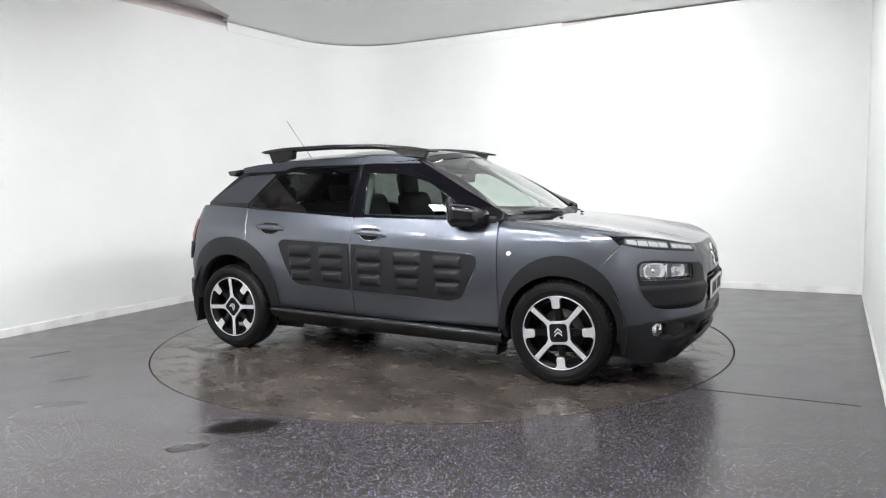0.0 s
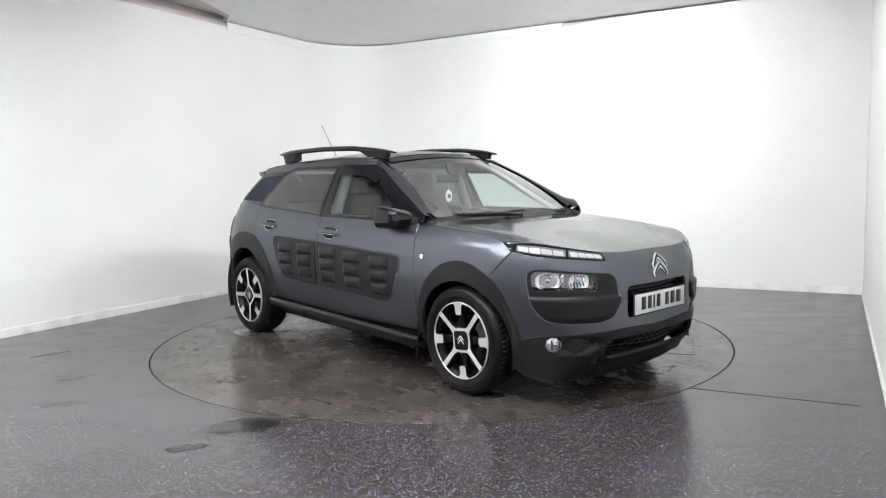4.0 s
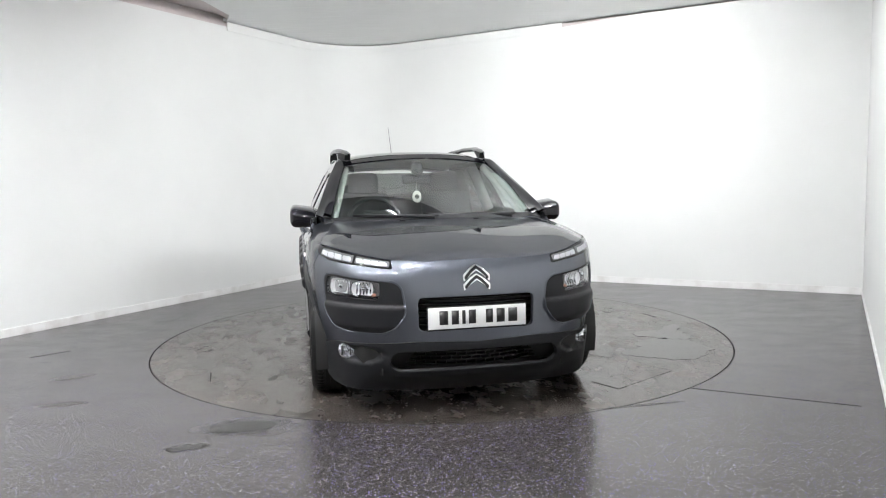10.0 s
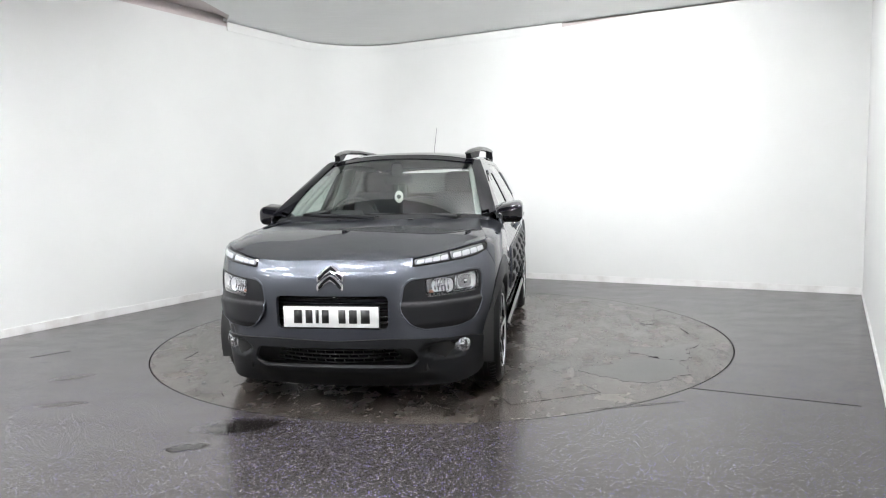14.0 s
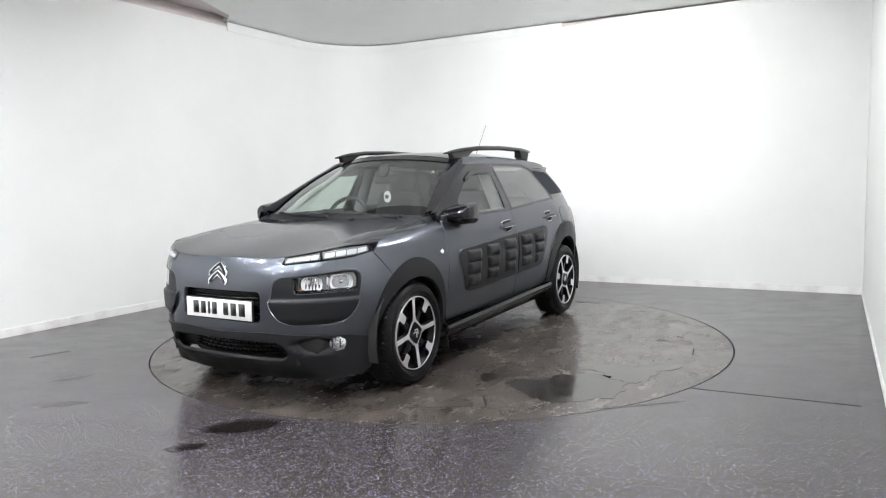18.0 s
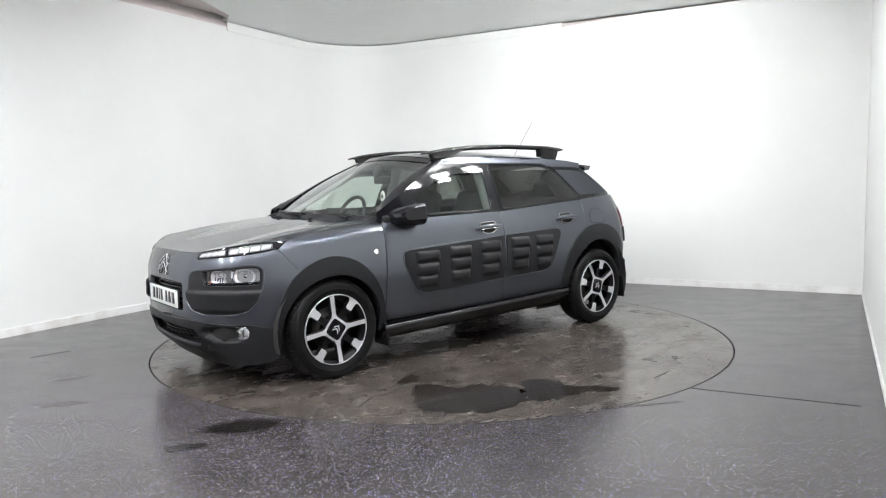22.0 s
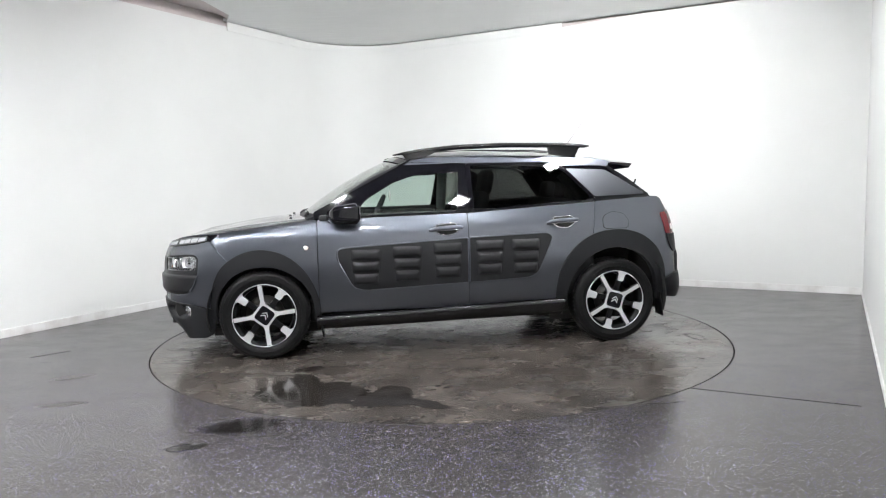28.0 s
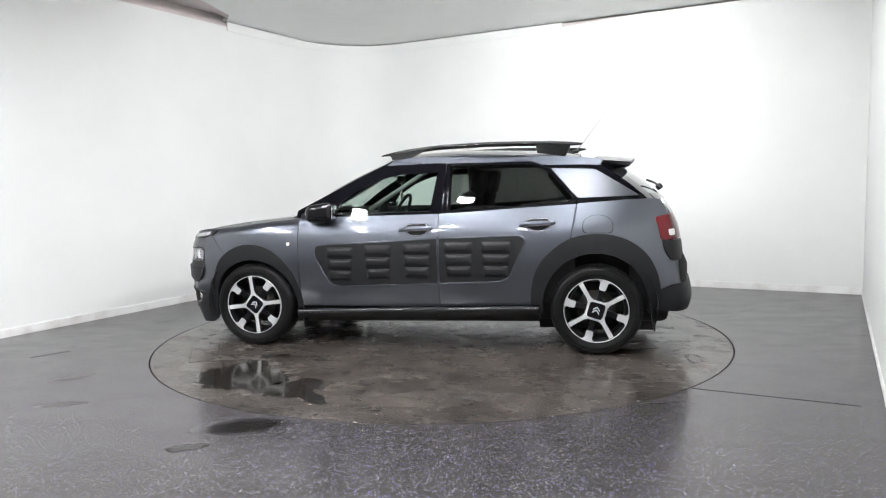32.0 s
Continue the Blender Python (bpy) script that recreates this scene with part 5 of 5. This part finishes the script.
def mirrors():
    for sg in (1, -1):
        bm = soft_box(.245, .185, .150, .045, 5)
        for v in bm.verts:
            k = (v.co.y * sg + .0925) / .185
            v.co.x = v.co.x * (1 - .22 * k) - .018 * k + (.02 if v.co.x > 0 else 0) * (1 - abs(v.co.z) / .07)
            v.co.z = v.co.z * (.86 + .2 * k) + .012 * k
            f = max(0.0, v.co.x + .02) / .13
            v.co.z = v.co.z * (1 - .26 * f) - .012 * f
        bmesh.ops.transform(bm, matrix=Matrix.Translation((.722, sg * .850, 1.016)), verts=bm.verts[:])
        m = part("door_mirror", bm, GLOSSBLACK, car, "gloss black door mirror")
        part("mirror_arm", net([[(.80 - .055 * k + .060 * math.cos(a) * (1 - .1 * k), sg * (.775 + .09 * k), .958 + .036 * k + .024 * math.sin(a)) for a in np.linspace(0, 2 * math.pi, 13)] for k in np.linspace(0, 1.1, 6)]), CLAD, m, "black mirror arm")
        g = soft_box(.004, .13, .10, .002, 2, Matrix.Translation((.606, sg * .855, 1.028)))
        part("mirror_glass", g, CHROME, m, "mirror glass")
        part("mirror_base", soft_box(.17, .04, .05, .015, 3, Matrix.Translation((.81, sg * .792, .992))), CLAD, m)


# ---------------------------------------------------------------- wheels
def machined(ob):
    """Bright outer face, black enamel on the flanks."""
    ob.data.materials.append(RIMBLACK)
    for p in ob.data.polygons:
        p.material_index = 0 if p.normal.y < -.55 else 1
    return ob


def wheel_at(m):
    barrel = lathe([(.218, .0), (.226, .006), (.226, .016), (.205, .02), (.198, .06), (.19, .15), (.226, .19)], 56)
    hub = lathe([(.0001, .035), (.06, .035), (.075, .045), (.085, .07), (.0001, .075)], 40)
    w = part("wheel", merged(barrel, hub), RIMBLACK, car, "five-hole black wheel", m)
    tagged(w, "black wheel with diamond-cut alloy face")
    prof = [(.224, .012), (.238, .0), (.268, -.008), (.296, -.002), (.310, .014), (.3165, .035), (.3185, .06), (.3185, .15), (.3165, .18), (.308, .2), (.29, .212), (.25, .21), (.224, .198)]
    tyre = part("tyre", lathe(prof, 64), RUBBER, w, "black rubber tyre")
    for y in (.065, .095, .125, .15):
        g = lathe([(.3178, y - .003), (.3192, y - .0015), (.3192, y + .0015), (.3178, y + .003)], 64)
        part("tread_groove", g, DARK, tyre)
    lugs = []
    for k in range(66):
        for y0, y1, off in ((.022, .056, 0), (.158, .190, .5)):
            a = 2 * math.pi * (k + off) / 66
            lugs.append(soft_box(.0045, y1 - y0, .016, 0, m=pose(0, 0, 0, 0, math.degrees(a), 0) @ Matrix.Translation((.3165, (y0 + y1) / 2, 0)) @ pose(0, 0, 0, 14, 0, 12 if off else -12)))
    tagged(part("shoulder_tread", merged(*lugs), RUBBER, tyre), "row of rubber tread lugs", kind="stuff")
    for r, y in ((.262, -.0085), (.287, -.0055)):
        part("sidewall_rib", lathe([(r - .003, y + .002), (r - .0015, y - .0012), (r + .0015, y - .0010), (r + .003, y + .003)], 64), RUBBER, tyre)
    part("brake_disc", lathe([(.0001, .075), (.135, .075), (.135, .09), (.0001, .09)], 40), STEEL, w, "steel brake disc")
    ring = lathe([(.2195, .003), (.2195, -.003), (.222, -.005), (.2255, -.003), (.2255, .006)], 72)
    part("rim_ring", ring, ALLOY, w, "machined rim edge")
    # the middle frame with four straight spokes
    for k in range(4):
        a = math.pi / 2 * k
        sp = [(.052, -.030, 0), (.105, -.0145, 0), (.2165, -.0165, 0), (.2165, .0165, 0), (.105, .0145, 0), (.052, .030, 0)]
        sp = [(x * math.cos(a) - z * math.sin(a), x * math.sin(a) + z * math.cos(a)) for x, z, _ in sp]
        bm = prism(sp, .034, .003)
        for v in bm.verts:
            r = math.hypot(v.co.x, v.co.z)
            v.co.y += .012 * max(0, 1 - r / .2) - .002
        machined(part("spoke", bm, ALLOY, w, "machined alloy spoke"))
        a += math.pi / 4
        tab = fillet([(.2165, -.050, .002), (.205, -.027, .012), (.148, -.0255, .014), (.148, .0255, .014), (.205, .027, .012), (.2165, .050, .002), (.2215, 0, 0)], .01, 4)
        tab = [(x * math.cos(a) - z * math.sin(a), x * math.sin(a) + z * math.cos(a)) for x, z in tab]
        machined(part("rim_tab", prism(tab, .03, .003), ALLOY, w, "machined alloy tab at the rim"))
        # dark struts behind, from hub to tab
        st = [(.05, -.022), (.17, -.016), (.17, .016), (.05, .022)]
        st = [(x * math.cos(a) - z * math.sin(a), x * math.sin(a) + z * math.cos(a)) for x, z in st]
        bm = prism(st, .03, .004)
        bmesh.ops.translate(bm, vec=(0, .022, 0), verts=bm.verts[:])
        part("strut", bm, RIMBLACK, w)
    q = radians(45)
    cap_out = fillet([(.056, .056), (-.056, .056), (-.056, -.056), (.056, -.056)], .022)
    cap_out = [(x * math.cos(q) - z * math.sin(q), x * math.sin(q) + z * math.cos(q)) for x, z in cap_out]
    frame_out = [(x * 1.28, z * 1.28) for x, z in cap_out]
    fr = prism(frame_out, .03, .003)
    bmesh.ops.translate(fr, vec=(0, .008, 0), verts=fr.verts[:])
    machined(part("hub_frame", fr, ALLOY, w, "machined square hub frame"))
    cap = prism(cap_out, .02, .004)
    bmesh.ops.translate(cap, vec=(0, .003, 0), verts=cap.verts[:])
    part("hub_cap", cap, GLOSSBLACK, w, "gloss black square hub cap")
    for z in (.008, -.012):
        ch = prism([(x, zz + z) for x, zz in chevron(.024, .022, .009, 0)], .006, 0)
        bmesh.ops.transform(ch, matrix=pose(0, 0, 0, 0, 45, 0), verts=ch.verts[:])
        part("cap_chevron", ch, ALLOY, w)
    for k in range(4):
        a = math.pi / 2 * k + math.pi / 4
        part("wheel_bolt", lathe([(.0001, 0), (.009, 0), (.009, .012), (.0001, .012)], 10), CHROME, w, at=Matrix.Translation((.095 * math.cos(a), .026, .095 * math.sin(a))))
    return w


def wheels():
    """Each wheel's turn is how far its spokes lean, seen from outside."""
    first = None
    for x, sg, spin in ((FX, -1, 50), (RX, -1, 3), (FX, 1, 7), (RX, 1, 29)):
        m = Matrix.Translation((x, sg * .838, HUB + .004)) @ pose(0, 0, 0, 0, 0, 180 if sg > 0 else 0) @ pose(0, 0, 0, 0, -spin, 0)
        first = copy_thing(first, m) if first else wheel_at(m)


# ---------------------------------------------------------------- cabin and underside
def cabin():
    part("underbody", soft_box(3.6, 1.30, .30, .05, 2, Matrix.Translation((0, 0, .36))), DARK, car, "dark underbody")
    part("nose_core", soft_box(.5, 1.25, .42, .1, 2, Matrix.Translation((1.72, 0, .45))), DARK, car)
    part("engine_cover", soft_box(.75, 1.1, .22, .08, 2, Matrix.Translation((1.36, 0, .76))), DARK, car)
    part("tail_core", soft_box(.4, 1.3, .42, .1, 2, Matrix.Translation((-1.73, 0, .52))), DARK, car)
    for x, r, zc in ((FX, .40, .33), (RX, .42, .345)):
        for sg in (1, -1):
            pts = [[(x + r * math.cos(a), sg * y, zc + r * math.sin(a)) for y in (.52, .70, .822)] for a in np.linspace(-.3, math.pi + .3, 22)]
            me = net(pts)
            me.flip_normals()
            part("arch_liner", me, DARK, car, "black wheel arch liner")
            part("arch_wall", soft_box(2 * r, .02, r * 1.5, 0, m=Matrix.Translation((x, sg * .52, zc + .1))), DARK, car)
    # inner door trims
    for flip in (False, True):
        sg = -1 if flip else 1
        inner = X([(.88, .35), (.88, .985), (-1.15, 1.04), (-1.15, .35)])
        part("door_trim", sheet([inner], belt, .1, .1, .01, -.07, flip=flip), CABIN, car, "charcoal inner door trim")
        part("trim_top", tube([(x, sg * (.735 if x < .5 else .73), z) for x, z in ((.86, .985), (.4, .99), (-.2, .995), (-1.15, 1.04))], .03), CABIN, car)
        for pts, r in (([(.83, .655, .99), (.20, .525, 1.35), (-.1, .545, 1.375), (-.9, .535, 1.365)], .022), ([(-.19, .68, 1.0), (-.19, .535, 1.36)], .045), ([(-1.2, .60, 1.05), (-1.0, .52, 1.30)], .07)):
            part("pillar_trim", tube([(a, sg * b, c) for a, b, c in pts], r), CABIN if r > .06 else LINING, car, "charcoal pillar trim" if r > .06 else "pale pillar trim")
    lining = [[roof_point(s, b) - np.array((0, 0, .045)) for b in np.linspace(-.93, .93, 14)] for s in np.linspace(-.03, .95, 12)]
    part("headlining", net(lining), LINING, car, "pale grey headlining")
    floor_pan = soft_box(2.6, 1.4, .06, .02, 1, Matrix.Translation((-.3, 0, .40)))
    part("cabin_floor", floor_pan, CABIN, car)
    dash = [[(.62 + .33 * s, y, .94 + .035 * math.sin(math.pi * s) + .012 * s) for y in np.linspace(-.70, .70, 14)] for s in np.linspace(0, 1, 8)]
    part("dashboard", net(dash, .2), CABIN, car, "charcoal dashboard")
    part("dash_front", soft_box(.10, 1.38, .34, .04, 3, Matrix.Translation((.60, 0, .80))), CABIN, car)
    part("instrument_screen", soft_box(.02, .22, .09, .01, 2, Matrix.Translation((.60, -.34, 1.0)) @ pose(0, 0, 0, 0, -15, 0)), CABIN, car, "flat black instrument screen")
    part("centre_screen", soft_box(.02, .2, .12, .01, 2, Matrix.Translation((.57, 0, .93)) @ pose(0, 0, 0, 0, -15, 0)), GLOSSBLACK, car, "black centre touch screen")
    # steering wheel on the right
    pts = [(0, .185 * math.cos(a), .175 * math.sin(a)) for a in np.linspace(0, 2 * math.pi, 33)]
    ring = tube(pts, .016, 8)
    turn = Matrix.Translation((.43, -.345, .965)) @ pose(0, 0, 0, 0, -24, 0)
    bmesh.ops.transform(ring, matrix=turn, verts=ring.verts[:])
    sw = part("steering_wheel", ring, CABIN, car, "charcoal steering wheel")
    part("steering_hub", soft_box(.05, .15, .12, .025, 3, turn), CABIN, sw)
    for y, z in ((.12, 0), (-.12, 0), (0, -.11)):
        part("steering_spoke", soft_box(.02, .09 if y else .04, .035 if y else .1, .01, 2, turn @ Matrix.Translation((0, y, z))), ALLOY, sw)
    # seats
    first = None
    for x, y in ((-.12, -.345), (-.12, .345)):
        m = Matrix.Translation((x, y, 0))
        first = copy_thing(first, m) if first else front_seat(m)
    bench = part("rear_seat", soft_box(.5, 1.25, .18, .06, 3, Matrix.Translation((-.72, 0, .58))), CLOTH, car, "dark cloth rear bench seat")
    part("backrest", soft_box(.16, 1.22, .5, .06, 3, Matrix.Translation((-1.02, 0, .84)) @ pose(0, 0, 0, 0, -18, 0)), CLOTH, bench)
    for y in (-.38, .38):
        part("headrest", soft_box(.09, .25, .15, .04, 3, Matrix.Translation((-1.13, y, 1.15)) @ pose(0, 0, 0, 0, -12, 0)), CLOTH, bench)
    part("parcel_shelf", soft_box(.5, 1.1, .02, .008, 2, Matrix.Translation((-1.38, 0, 1.03))), CABIN, car, "charcoal parcel shelf")
    # interior mirror with its sensor housing, and the hanging disc
    mir = part("interior_mirror", soft_box(.03, .22, .065, .02, 3, Matrix.Translation((.33, -.015, 1.262))), CABIN, car, "black interior mirror")
    part("mirror_stalk", soft_box(.03, .085, .11, .03, 3, Matrix.Translation((.37, -.015, 1.335)) @ pose(0, 0, 0, 0, -30, 0)), CABIN, mir)
    part("cord", tube([(.33, -.015, 1.235), (.33, -.013, 1.17)], .002, 6), LINING, mir)
    disc = dome(.034, Vector((.33, -.013, 1.130)), (1, .0, 0), .25)
    for v in disc.verts:
        v.co.z = 1.130 + (v.co.z - 1.130) * 1.35
    hung = part("hanging_disc", disc, WHITELAMP, mir, "pale oval hanging charm")
    part("charm_centre", dome(.020, Vector((.334, -.013, 1.130)), (1, 0, 0), .35), CABIN, hung)


def front_seat(m):
    s = part("front_seat", soft_box(.52, .50, .18, .06, 3, Matrix.Translation((.16, 0, .56)) @ pose(0, 0, 0, 0, -6, 0)), CLOTH, car, "dark cloth front seat", m)
    part("backrest", soft_box(.14, .50, .62, .055, 3, Matrix.Translation((-.16, 0, .86)) @ pose(0, 0, 0, 0, -16, 0), .18), CLOTH, s)
    part("headrest", soft_box(.10, .25, .20, .05, 4, Matrix.Translation((-.285, 0, 1.225)) @ pose(0, 0, 0, 0, -10, 0)), CLOTH, s)
    for y in (-.06, .06):
        part("headrest_post", tube([(-.255, y, 1.10), (-.28, y, 1.20)], .007, 6), CHROME, s)
    return s


body_panels()
window_panels()
cladding()
lamps()
top_panels()
roof_bars()
front_details()
mirrors()
cowl_ends()
wheels()
cabin()


# ---------------------------------------------------------------- what moves
OFFSET = Vector((0.0503, -0.2297, 0.0))


def heading(t):
    return -27.07 - 5.182 * t - 0.6 * max(0.0, min(1.0, (5.5 - t) / 3.5))


def motions():
    """The platform turns evenly and carries the car."""
    times = [0.5 * k for k in range(65)]
    walk(turntable, [(t, pose(0, 0, 0, 0, 0, heading(t))) for t in times])
    walk(car, [(t, pose(0, 0, 0.001, 0, 0, heading(t)) @ Matrix.Translation(OFFSET)) for t in times])


motions()
